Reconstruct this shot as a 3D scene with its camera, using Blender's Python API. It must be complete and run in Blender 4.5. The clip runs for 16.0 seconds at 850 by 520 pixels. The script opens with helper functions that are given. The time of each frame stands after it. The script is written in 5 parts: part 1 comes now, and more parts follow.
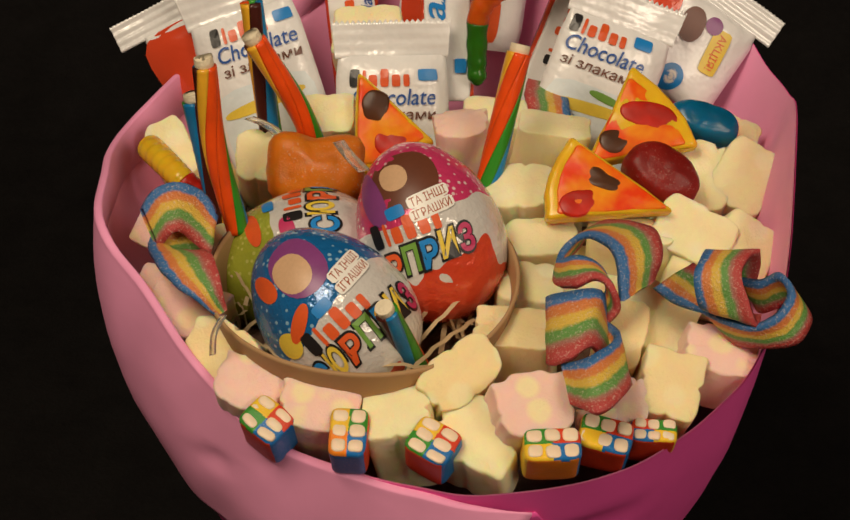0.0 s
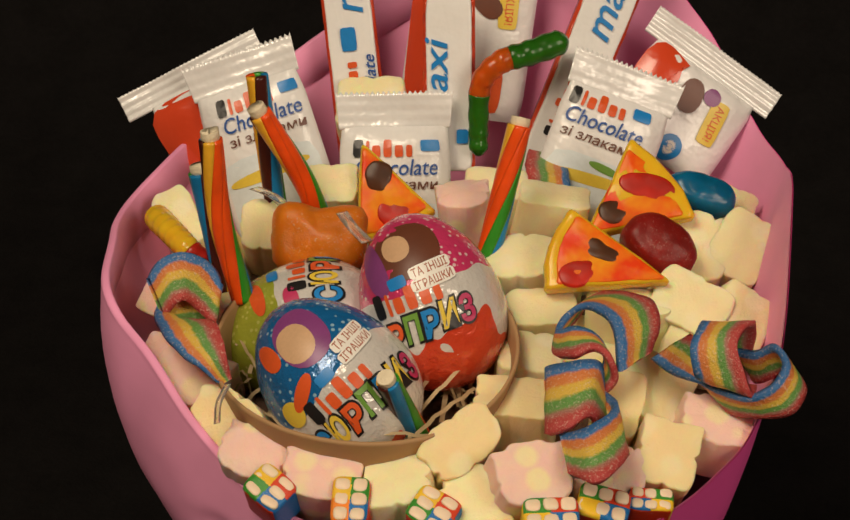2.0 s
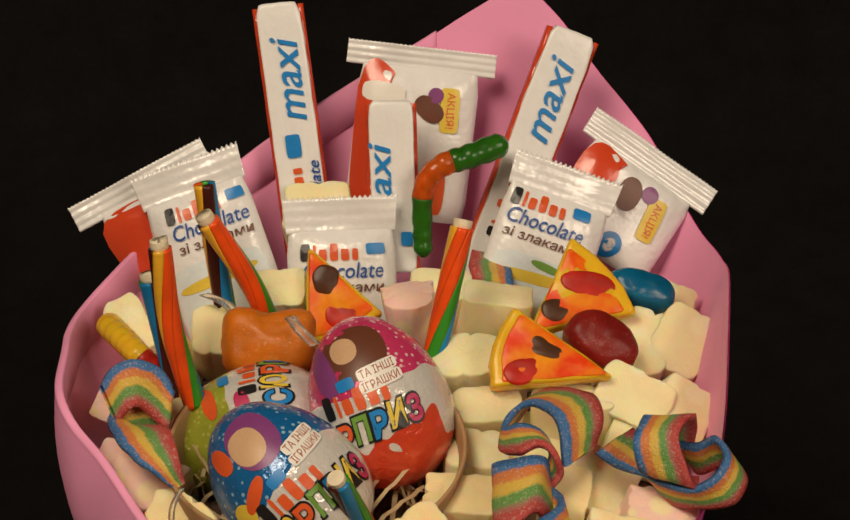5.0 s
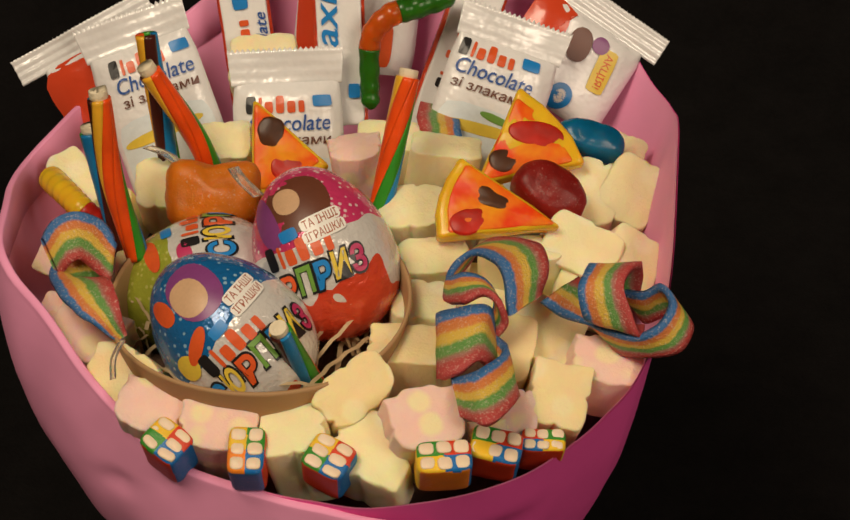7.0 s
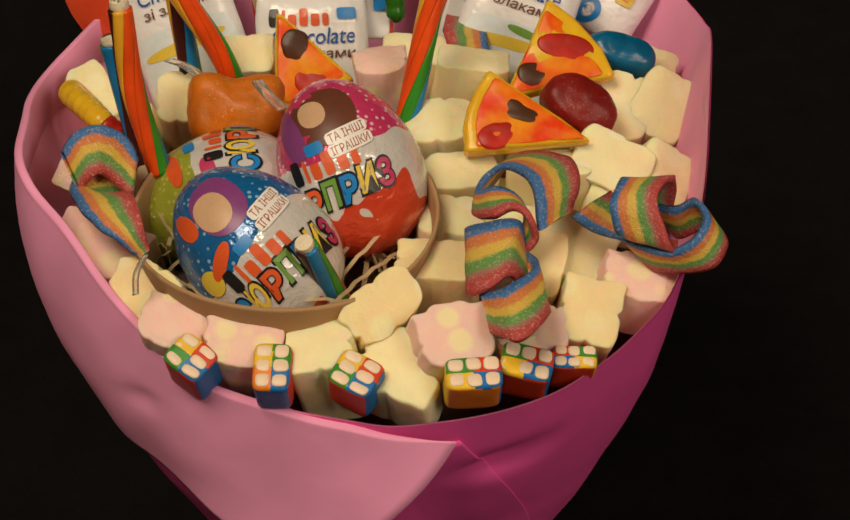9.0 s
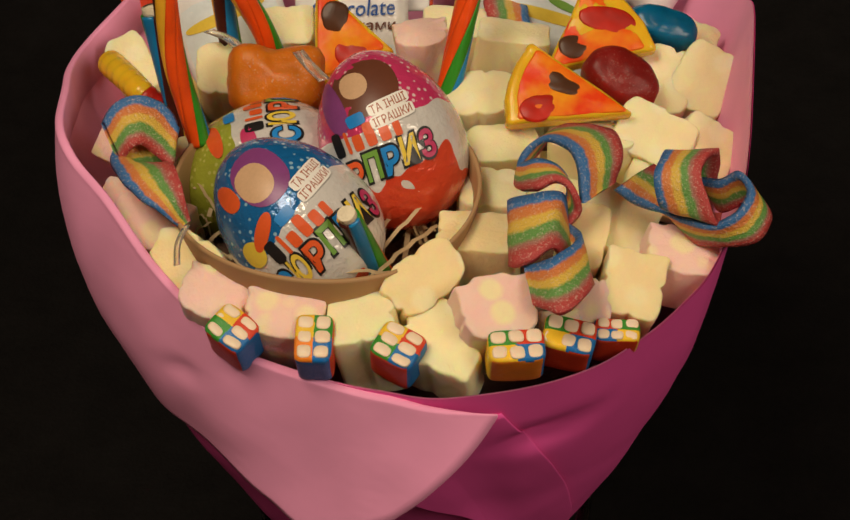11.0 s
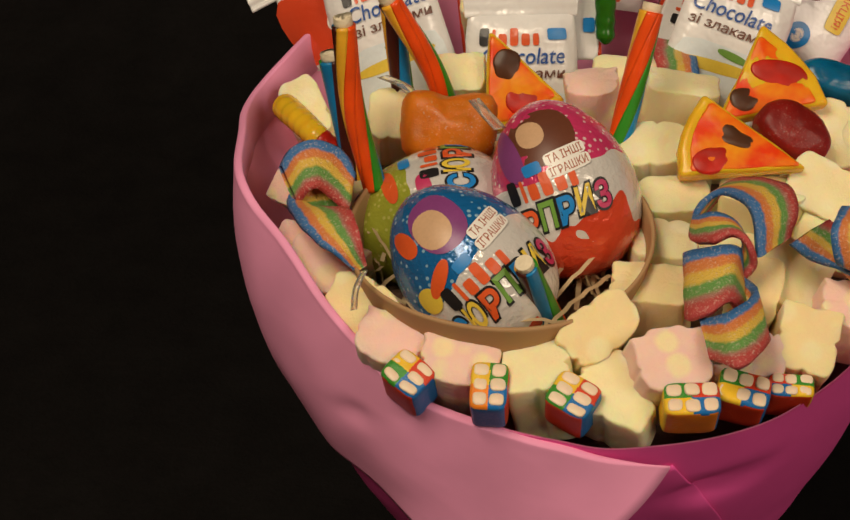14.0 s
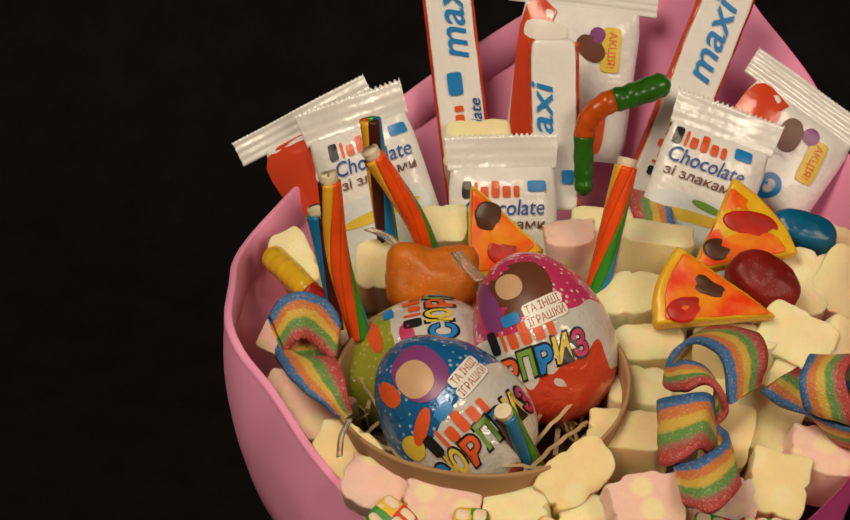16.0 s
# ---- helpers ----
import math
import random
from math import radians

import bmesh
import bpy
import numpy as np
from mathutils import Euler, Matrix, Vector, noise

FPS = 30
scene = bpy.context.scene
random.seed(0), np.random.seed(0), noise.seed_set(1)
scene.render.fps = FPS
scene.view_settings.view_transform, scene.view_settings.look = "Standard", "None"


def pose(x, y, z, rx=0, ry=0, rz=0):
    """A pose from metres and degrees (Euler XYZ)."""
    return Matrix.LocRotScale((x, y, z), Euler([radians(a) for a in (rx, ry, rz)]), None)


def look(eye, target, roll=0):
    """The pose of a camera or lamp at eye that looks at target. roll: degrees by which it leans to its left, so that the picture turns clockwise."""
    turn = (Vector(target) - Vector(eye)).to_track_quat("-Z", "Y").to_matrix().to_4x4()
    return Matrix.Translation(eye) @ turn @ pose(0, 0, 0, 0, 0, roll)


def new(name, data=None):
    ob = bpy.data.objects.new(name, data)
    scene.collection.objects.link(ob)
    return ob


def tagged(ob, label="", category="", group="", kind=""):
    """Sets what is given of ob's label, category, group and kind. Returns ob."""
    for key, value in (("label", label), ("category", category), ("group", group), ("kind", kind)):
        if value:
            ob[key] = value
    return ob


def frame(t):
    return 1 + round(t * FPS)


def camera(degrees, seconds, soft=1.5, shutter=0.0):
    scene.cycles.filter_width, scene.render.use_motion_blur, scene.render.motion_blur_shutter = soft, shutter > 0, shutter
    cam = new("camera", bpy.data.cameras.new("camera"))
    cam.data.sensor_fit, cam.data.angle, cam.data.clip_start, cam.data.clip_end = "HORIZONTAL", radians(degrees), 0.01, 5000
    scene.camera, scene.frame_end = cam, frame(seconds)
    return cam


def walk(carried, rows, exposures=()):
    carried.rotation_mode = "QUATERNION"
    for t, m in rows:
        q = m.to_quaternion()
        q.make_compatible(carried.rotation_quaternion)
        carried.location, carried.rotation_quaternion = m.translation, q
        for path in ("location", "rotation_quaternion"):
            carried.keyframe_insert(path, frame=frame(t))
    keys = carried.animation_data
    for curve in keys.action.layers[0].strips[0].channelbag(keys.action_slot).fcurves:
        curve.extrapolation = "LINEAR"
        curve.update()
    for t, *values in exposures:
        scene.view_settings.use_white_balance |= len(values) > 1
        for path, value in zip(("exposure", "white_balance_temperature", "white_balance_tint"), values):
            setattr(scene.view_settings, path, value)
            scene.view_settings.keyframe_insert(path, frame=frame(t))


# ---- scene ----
cam = camera(22, 16.0, 1.5)
walk(cam, [
    (0.0, look((-0.0088, -0.5774, 0.6431), (-0.0088, 0.0195, 0.2405), -0.00)),
    (0.5, look((-0.0063, -0.5754, 0.6414), (-0.0098, 0.0165, 0.2315), -0.41)),
    (1.0, look((-0.0054, -0.5768, 0.6426), (-0.0104, 0.0161, 0.2342), -0.77)),
    (1.5, look((-0.0071, -0.5827, 0.6499), (-0.0106, 0.0174, 0.2522), -0.21)),
    (2.0, look((-0.0074, -0.5835, 0.6551), (-0.0094, 0.0222, 0.2659), 0.07)),
    (2.5, look((-0.0111, -0.5857, 0.6608), (-0.0108, 0.0276, 0.2836), 0.14)),
    (3.0, look((-0.0117, -0.5899, 0.6649), (-0.0127, 0.0295, 0.2977), -0.04)),
    (3.2, look((-0.0132, -0.5897, 0.6646), (-0.0176, 0.0299, 0.2979), -0.37)),
    (5.3, look((-0.0014, -0.5956, 0.6659), (0.0134, 0.0259, 0.3028), -0.48)),
    (5.5, look((0.0013, -0.5945, 0.6653), (0.0156, 0.0246, 0.2979), -0.45)),
    (6.0, look((0.0039, -0.5922, 0.6596), (0.0208, 0.0197, 0.2807), -0.54)),
    (6.5, look((0.0079, -0.5948, 0.6602), (0.0258, 0.0121, 0.2733), -0.54)),
    (7.0, look((0.0064, -0.5939, 0.6542), (0.0254, 0.0061, 0.2567), -0.55)),
    (7.5, look((0.0061, -0.5922, 0.6507), (0.0238, 0.0026, 0.2454), -0.87)),
    (8.0, look((0.0050, -0.5916, 0.6476), (0.0173, -0.0010, 0.2360), -1.07)),
    (8.5, look((0.0037, -0.5906, 0.6449), (0.0153, -0.0022, 0.2301), -0.95)),
    (9.0, look((0.0016, -0.5854, 0.6421), (0.0161, 0.0022, 0.2262), -0.76)),
    (11.5, look((-0.0081, -0.5850, 0.6370), (-0.0046, -0.0031, 0.2130), -0.92)),
    (12.0, look((-0.0116, -0.5858, 0.6361), (-0.0140, -0.0080, 0.2064), -1.16)),
    (12.5, look((-0.0165, -0.5875, 0.6358), (-0.0226, -0.0115, 0.2039), -1.33)),
    (13.0, look((-0.0231, -0.5890, 0.6371), (-0.0370, -0.0116, 0.2072), -1.36)),
    (13.5, look((-0.0260, -0.5868, 0.6414), (-0.0479, -0.0032, 0.2204), -1.34)),
    (14.0, look((-0.0293, -0.5858, 0.6456), (-0.0521, 0.0043, 0.2337), -1.19)),
    (14.5, look((-0.0296, -0.5885, 0.6492), (-0.0498, 0.0070, 0.2451), -0.91)),
    (15.0, look((-0.0282, -0.5902, 0.6539), (-0.0501, 0.0101, 0.2569), -0.96)),
    (15.5, look((-0.0270, -0.5961, 0.6605), (-0.0447, 0.0104, 0.2729), -0.91)),
    (16.0, look((-0.0226, -0.6021, 0.6657), (-0.0459, 0.0105, 0.2882), -1.45)),
])

# ---------- world, light, exposure ----------
world = bpy.data.worlds.new("room_dark")
world.use_nodes = True
world.node_tree.nodes["Background"].inputs[0].default_value = (0.010, 0.010, 0.012, 1)
world.node_tree.nodes["Background"].inputs[1].default_value = 1.0
scene.world = world
scene.view_settings.exposure = -0.49


def area_lamp(name, eye, target, w, h, power, colour):
    d = bpy.data.lights.new(name, "AREA")
    d.shape, d.size, d.size_y, d.energy, d.color = "RECTANGLE", w, h, power, colour
    ob = new(name, d)
    ob.matrix_world = look(eye, target)
    return ob


# a warm lamp hung high over the near left corner of the table, and a weaker fill added on the right to brighten the
# paper
area_lamp("hanging_lamp_light", (-0.48, -0.60, 1.56), (0, 0.0, 0.25), 0.60, 0.60, 20.5, (1.0, 0.82, 0.60))
area_lamp("right_fill_light", (0.85, -0.95, 1.15), (0, 0.0, 0.25), 0.60, 0.60, 12, (1.0, 0.82, 0.63))


# ---------- materials ----------
class Nodes:
    def __init__(self, name):
        self.m = bpy.data.materials.new(name)
        self.m.use_nodes = True
        self.t = self.m.node_tree
        self.b = self.t.nodes["Principled BSDF"]
        self.pos = self.t.nodes.new("ShaderNodeTexCoord").outputs["Object"]

    def node(self, kind, **props):
        n = self.t.nodes.new("ShaderNode" + kind)
        for k, v in props.items():
            n.inputs[k.replace("_", " ")].default_value = v
        return n

    def link(self, a, b):
        self.t.links.new(a, b)

    def set(self, name, value):
        if name in self.b.inputs:
            if hasattr(value, "is_output"):
                self.link(value, self.b.inputs[name])
            else:
                self.b.inputs[name].default_value = value
        return self

    def noise(self, scale, detail=3.0, rough=0.55, pos=None):
        n = self.node("TexNoise", Scale=scale, Detail=detail, Roughness=rough)
        self.link(pos or self.pos, n.inputs["Vector"])
        return n.outputs["Fac"]

    def ramp(self, fac, stops, constant=False):
        n = self.t.nodes.new("ShaderNodeValToRGB")
        e = n.color_ramp.elements
        if constant:
            n.color_ramp.interpolation = "CONSTANT"
        while len(e) < len(stops):
            e.new(0.5)
        for el, (p, c) in zip(e, stops):
            el.position, el.color = p, (*c, 1)
        self.link(fac, n.inputs["Fac"])
        return n.outputs["Color"]

    def mix(self, fac, a, b, mode="MIX"):
        n = self.t.nodes.new("ShaderNodeMix")
        n.data_type, n.blend_type = "RGBA", mode
        for s, v in (("Factor_Float", fac), ("A_Color", a), ("B_Color", b)):
            i = next(i for i in n.inputs if i.identifier == s)
            if hasattr(v, "is_output"):
                self.link(v, i)
            else:
                i.default_value = v if s == "Factor_Float" else (*v, 1)
        return next(o for o in n.outputs if o.identifier == "Result_Color")

    def math(self, op, a, b=0.0):
        n = self.t.nodes.new("ShaderNodeMath")
        n.operation = op
        for i, v in enumerate((a, b)):
            if hasattr(v, "is_output"):
                self.link(v, n.inputs[i])
            else:
                n.inputs[i].default_value = v
        return n.outputs[0]

    def xyz(self, pos=None):
        n = self.t.nodes.new("ShaderNodeSeparateXYZ")
        self.link(pos or self.pos, n.inputs[0])
        return n.outputs

    def bump(self, fac, dist, strength=1.0, below=None):
        n = self.node("Bump", Strength=strength, Distance=dist)
        self.link(fac, n.inputs["Height"])
        if below:
            self.link(below, n.inputs["Normal"])
        self.link(n.outputs[0], self.b.inputs["Normal"])
        return n.outputs[0]


def tint(c, k):
    return tuple(min(1.0, v * k) for v in c)


def plain(name, c, rough=0.5, vary=0.12, scale=150.0, bump=0.0, bump_scale=400.0, **more):
    """A surface of one paint with grain at two scales."""
    n = Nodes(name)
    f = n.math("ADD", n.math("MULTIPLY", n.noise(scale), 0.6), n.math("MULTIPLY", n.noise(scale * 7), 0.4))
    n.set("Base Color", n.ramp(f, [(0.3, tint(c, 1 - vary)), (0.7, tint(c, 1 + vary))]))
    n.set("Roughness", rough)
    for k, v in more.items():
        n.set(k.replace("_", " "), v)
    if bump:
        n.bump(n.noise(bump_scale, 4), bump)
    return n.m


def jelly(name, c, rough=0.25, sugar=0.0, deep=0.6, clear=0.0, soak=0.35, depth=0.004):
    """Gummy: light goes into it; sugar grains on top where it is coated."""
    n = Nodes(name)
    col = n.ramp(n.noise(70, 3), [(0.3, tint(c, deep)), (0.7, tint(c, 1.15))])
    if sugar:
        g = n.noise(1300, 2, 0.7)
        grains = n.ramp(g, [(0.60, (0, 0, 0)), (0.66, (1, 1, 1))])
        patch_of = n.ramp(n.noise(150, 3), [(0.42, (0, 0, 0)), (0.66, (1, 1, 1))])
        col = n.mix(n.math("MULTIPLY", n.math("MULTIPLY", grains, patch_of), min(1.0, sugar * 2.2)), col, (0.88, 0.76, 0.62))
        n.bump(g, 0.00025, 0.5)
        rough = 0.38
    else:
        n.bump(n.noise(90, 2), 0.0012, 0.5)
    n.set("Base Color", col).set("Roughness", rough)
    n.set("Transmission Weight", clear).set("IOR", 1.38)
    n.set("Subsurface Weight", soak).set("Subsurface Scale", depth).set("Subsurface Radius", (1.0, 0.45, 0.25))
    n.set("Coat Weight", 0.0 if sugar else 0.08).set("Coat Roughness", 0.18)
    return n.m


def mallow(name, c, spot=None):
    n = Nodes(name)
    info = n.t.nodes.new("ShaderNodeObjectInfo").outputs["Random"]
    f = n.noise(55, 3)
    col = n.ramp(f, [(0.3, tint(c, 0.93)), (0.7, tint(c, 1.04))])
    if spot:
        p = n.node("VectorMath")
        p.operation = "ADD"
        n.link(n.pos, p.inputs[0])
        n.link(n.math("MULTIPLY", info, 3.0), p.inputs[1])
        v = n.node("TexVoronoi", Scale=92.0)
        n.link(p.outputs[0], v.inputs["Vector"])
        near = n.math("ADD", v.outputs["Distance"], n.math("MULTIPLY", n.noise(160), 0.15))
        col = n.mix(n.ramp(near, [(0.34, (0.85, 0.85, 0.85)), (0.48, (0, 0, 0))]), col, spot)
    col = n.mix(n.math("MULTIPLY", info, 0.35), col, tint(c, 0.92))
    n.set("Base Color", col).set("Roughness", 0.75)
    n.set("Subsurface Weight", 0.75).set("Subsurface Scale", 0.0035).set("Subsurface Radius", (1.0, 0.48, 0.20))
    low = n.bump(n.noise(170, 4, 0.6), 0.0014, 0.5)
    n.bump(n.noise(1300, 3, 0.7), 0.00025, 0.6, low)
    return n.m


def film(name, c, metal=0.0, crumple=0.55):
    """Glossy packing film, crumpled."""
    n = Nodes(name)
    n.set("Base Color", n.ramp(n.noise(60), [(0.3, tint(c, 0.94)), (0.7, tint(c, 1.03))]))
    n.set("Roughness", 0.24).set("Metallic", metal).set("Coat Weight", 0.3).set("Coat Roughness", 0.08)
    n.bump(n.noise(75, 3, 0.6), 0.0028, crumple)
    return n.m


def paper_mat(name, c):
    n = Nodes(name)
    f = n.noise(28, 4)
    n.set("Base Color", n.ramp(f, [(0.3, tint(c, 0.95)), (0.7, tint(c, 1.04))]))
    n.set("Roughness", 0.62).set("Specular IOR Level", 0.3)
    # fine ribs of the kraft sheet, and shallow dents from handling
    w = n.node("TexWave", Scale=110.0, Distortion=1.2, Detail=2.0)
    w.bands_direction = "DIAGONAL"
    n.link(n.pos, w.inputs["Vector"])
    low = n.bump(n.noise(22, 3, 0.5), 0.003, 0.25)
    n.bump(w.outputs["Fac"], 0.00016, 0.07, low)
    return n.m


def sour_belt():
    """Stripes across the belt from the u of its map; sugar on top."""
    n = Nodes("sour_belt_sugar")
    uv = n.t.nodes.new("ShaderNodeTexCoord").outputs["UV"]
    u = n.math("ADD", n.xyz(uv)[0], n.math("MULTIPLY", n.math("SUBTRACT", n.noise(420, 2), 0.5), 0.10))
    stripes = n.ramp(u, [(0.0, (0.03, 0.13, 0.34)), (0.15, (0.04, 0.17, 0.42)), (0.20, (0.62, 0.18, 0.05)), (0.33, (0.66, 0.22, 0.05)),
                         (0.38, (0.70, 0.45, 0.06)), (0.50, (0.70, 0.47, 0.07)), (0.56, (0.12, 0.30, 0.06)), (0.68, (0.13, 0.30, 0.07)),
                         (0.75, (0.36, 0.16, 0.12)), (0.84, (0.45, 0.06, 0.05)), (1.0, (0.47, 0.05, 0.05))])
    g = n.noise(1250, 2, 0.75)
    col = n.mix(n.ramp(g, [(0.55, (0, 0, 0)), (0.70, (0.50, 0.50, 0.50))]), stripes, (0.72, 0.60, 0.50))
    n.set("Base Color", col).set("Roughness", 0.5)
    n.bump(g, 0.0006, 0.9)
    return n.m


def egg_foil(name, cap, dots, top, bottom, slope=0.0):
    """Printed foil: a cap, a white band and a red wave, by height along the egg."""
    n = Nodes(name)
    x, y, z = n.xyz()
    wave = n.math("MULTIPLY", n.math("SUBTRACT", n.noise(75, 1), 0.5), 0.016)
    h = n.math("ADD", y, wave)
    v = n.node("TexVoronoi", Scale=430.0)
    n.link(n.pos, v.inputs["Vector"])
    spots = n.ramp(v.outputs["Distance"], [(0.20, (1, 1, 1)), (0.30, (0, 0, 0))])
    capped = n.mix(n.math("MULTIPLY", spots, 0.8), cap, dots)
    red = n.mix(n.noise(60), (0.62, 0.045, 0.02), (0.75, 0.09, 0.03))
    body = n.mix(n.math("LESS_THAN", n.math("ADD", h, wave), bottom), (0.68, 0.66, 0.63), red)
    col = n.mix(n.math("GREATER_THAN", n.math("SUBTRACT", n.math("ADD", y, n.math("MULTIPLY", wave, 0.35)), n.math("MULTIPLY", x, slope)), top), body, capped)
    n.set("Base Color", col).set("Roughness", 0.16).set("Metallic", 0.15).set("Coat Weight", 0.5).set("Coat Roughness", 0.08)
    low = n.bump(n.noise(130, 3, 0.6), 0.0017, 0.5)
    n.bump(n.noise(460, 2, 0.6), 0.0007, 0.6, low)
    return n.m


CREAM = mallow("mallow_cream", (0.98, 0.855, 0.52), (0.98, 0.89, 0.62))
PEACH = mallow("mallow_peach", (0.97, 0.77, 0.43), (0.97, 0.85, 0.54))
PINK = mallow("mallow_pink", (0.95, 0.64, 0.56), (0.96, 0.84, 0.48))
PAPER = paper_mat("pink_kraft_paper", (0.88, 0.345, 0.57))
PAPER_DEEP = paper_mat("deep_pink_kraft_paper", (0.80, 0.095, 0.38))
KRAFT = paper_mat("brown_card", (0.42, 0.25, 0.12))
STRAW = plain("paper_straw", (0.46, 0.34, 0.19), 0.6, 0.2)
# dark brown paints in the shade seen between the sweets
FOAM_GAP_SHADE = plain("foam", (0.16, 0.09, 0.06), 0.9, 0.2, 200, 0.001, 600)
FILM_WHITE = film("white_film", (0.84, 0.84, 0.84))
FILM_RED = film("red_film", (0.66, 0.065, 0.02), 0.0, 0.2)
FILM_SEAL = film("seal_film", (0.84, 0.84, 0.84), 0.08, 0.35)
CARD_WHITE = plain("white_card", (0.84, 0.84, 0.83), 0.3, 0.03, 60, 0.0008, 60)
INK_BLUE = plain("ink_blue", (0.012, 0.22, 0.60), 0.35, 0.1)
INK_NAVY = plain("ink_navy", (0.02, 0.09, 0.35), 0.35, 0.1)
INK_ORANGE = plain("ink_orange_red", (0.70, 0.10, 0.02), 0.35, 0.1)
INK_BLACK = plain("ink_black", (0.012, 0.011, 0.012), 0.35, 0.1)
INK_BROWN = plain("ink_brown", (0.13, 0.04, 0.02), 0.4, 0.1)
INK_RUST = plain("ink_rust", (0.34, 0.07, 0.02), 0.4, 0.1)
INK_YELLOW = plain("ink_yellow", (0.75, 0.55, 0.06), 0.35, 0.08)
INK_PURPLE = plain("ink_purple", (0.22, 0.05, 0.20), 0.35, 0.1)
INK_GREEN = plain("ink_green", (0.15, 0.32, 0.05), 0.35, 0.1)
INK_WHITE = plain("ink_white", (0.82, 0.80, 0.75), 0.35, 0.04)
INK_SKIN = plain("ink_beige", (0.60, 0.38, 0.22), 0.35, 0.1)
INK_SKY = plain("ink_pale_sky", (0.70, 0.78, 0.82), 0.35, 0.1, 60)
LIC_BLUE = jelly("liquorice_blue", (0.010, 0.20, 0.46), 0.28, deep=0.85, soak=0.12, depth=0.001)
LIC_BROWN = jelly("liquorice_brown", (0.06, 0.012, 0.008), 0.28, deep=0.85, soak=0.12, depth=0.001)
LIC_RED = jelly("liquorice_red", (0.82, 0.085, 0.008), 0.28, deep=0.85, soak=0.12, depth=0.001)
LIC_GREEN = jelly("liquorice_green", (0.035, 0.26, 0.02), 0.28, deep=0.85, soak=0.12, depth=0.001)
LIC_YELLOW = jelly("liquorice_amber", (0.80, 0.42, 0.03), 0.28, deep=0.85, soak=0.12, depth=0.001)
CORE = plain("white_fondant", (0.80, 0.70, 0.50), 0.6, 0.06, 300, 0.0004, 900)
GUM_ORANGE = jelly("gum_orange", (0.95, 0.17, 0.012), clear=0.5, soak=0.4)
GUM_YELLOW = jelly("gum_yellow", (1.0, 0.55, 0.025), 0.22, 0, 0.85, clear=0.12, soak=0.5)
GUM_RED = jelly("gum_red", (0.62, 0.018, 0.004), 0.4, clear=0.2, soak=0.15, depth=0.002)
GUM_DARK = jelly("gum_dark", (0.10, 0.032, 0.008), 0.42, clear=0.2)
GUM_BLUE = jelly("gum_blue", (0.004, 0.17, 0.36), clear=0.3)
GUM_GREEN = jelly("gum_green", (0.035, 0.22, 0.012), clear=0.4)
PIZZA_TOP = jelly("gum_orange_red_mix", (0.74, 0.135, 0.012), 0.3, clear=0.12, soak=0.2, depth=0.002)
_n = PIZZA_TOP.node_tree
_r = next(q for q in _n.nodes if q.type == "VALTORGB")
_r.color_ramp.elements[0].color, _r.color_ramp.elements[1].color = (0.90, 0.055, 0.003, 1), (1.0, 0.36, 0.012, 1)
_r.color_ramp.elements[0].position, _r.color_ramp.elements[1].position = 0.40, 0.66
SUGAR_ORANGE = jelly("sugared_orange", (0.88, 0.25, 0.014), 0.4, 0.30, 0.7, clear=0.3, soak=0.35, depth=0.005)
SUGAR_RED = jelly("sugared_dark_red", (0.36, 0.016, 0.012), 0.4, 0.14, clear=0.45)
CUBE_WHITE = jelly("sugared_white", (0.86, 0.68, 0.50), 0.4, 0.12, 0.85, soak=0.2, depth=0.0012)
CUBE_BLUE = jelly("sugared_blue", (0.012, 0.16, 0.46), 0.4, 0.12, 0.85, soak=0.2, depth=0.0012)
CUBE_RED = jelly("sugared_red", (0.70, 0.055, 0.015), 0.4, 0.12, 0.85, soak=0.2, depth=0.0012)
CUBE_ORANGE = jelly("sugared_amber", (0.85, 0.24, 0.02), 0.4, 0.12, 0.85, soak=0.2, depth=0.0012)
CUBE_YELLOW = jelly("sugared_yellow", (0.86, 0.54, 0.03), 0.4, 0.12, 0.85, soak=0.2, depth=0.0012)
CUBE_GREEN = jelly("sugared_green", (0.045, 0.28, 0.03), 0.4, 0.12, 0.85, soak=0.2, depth=0.0012)
BELT = sour_belt()
CLOTH = plain("black_cloth", (0.0085, 0.0075, 0.0075), 0.95, 0.3, 40, 0.0006, 500, Specular_IOR_Level=0.1)
# grey-beige set by how much fill the unseen walls should bounce
WALL = plain("room_paint", (0.36, 0.31, 0.26), 0.9, 0.05, 3)
GLASS = Nodes("clear_glass")
GLASS.set("Base Color", (0.93, 0.95, 0.95, 1)).set("Roughness", 0.02).set("Transmission Weight", 1.0).set("IOR", 1.47)
CLEAR = Nodes("clear_plastic")
CLEAR.set("Base Color", (0.95, 0.90, 0.78, 1)).set("Roughness", 0.2).set("Transmission Weight", 0.85).set("IOR", 1.4)


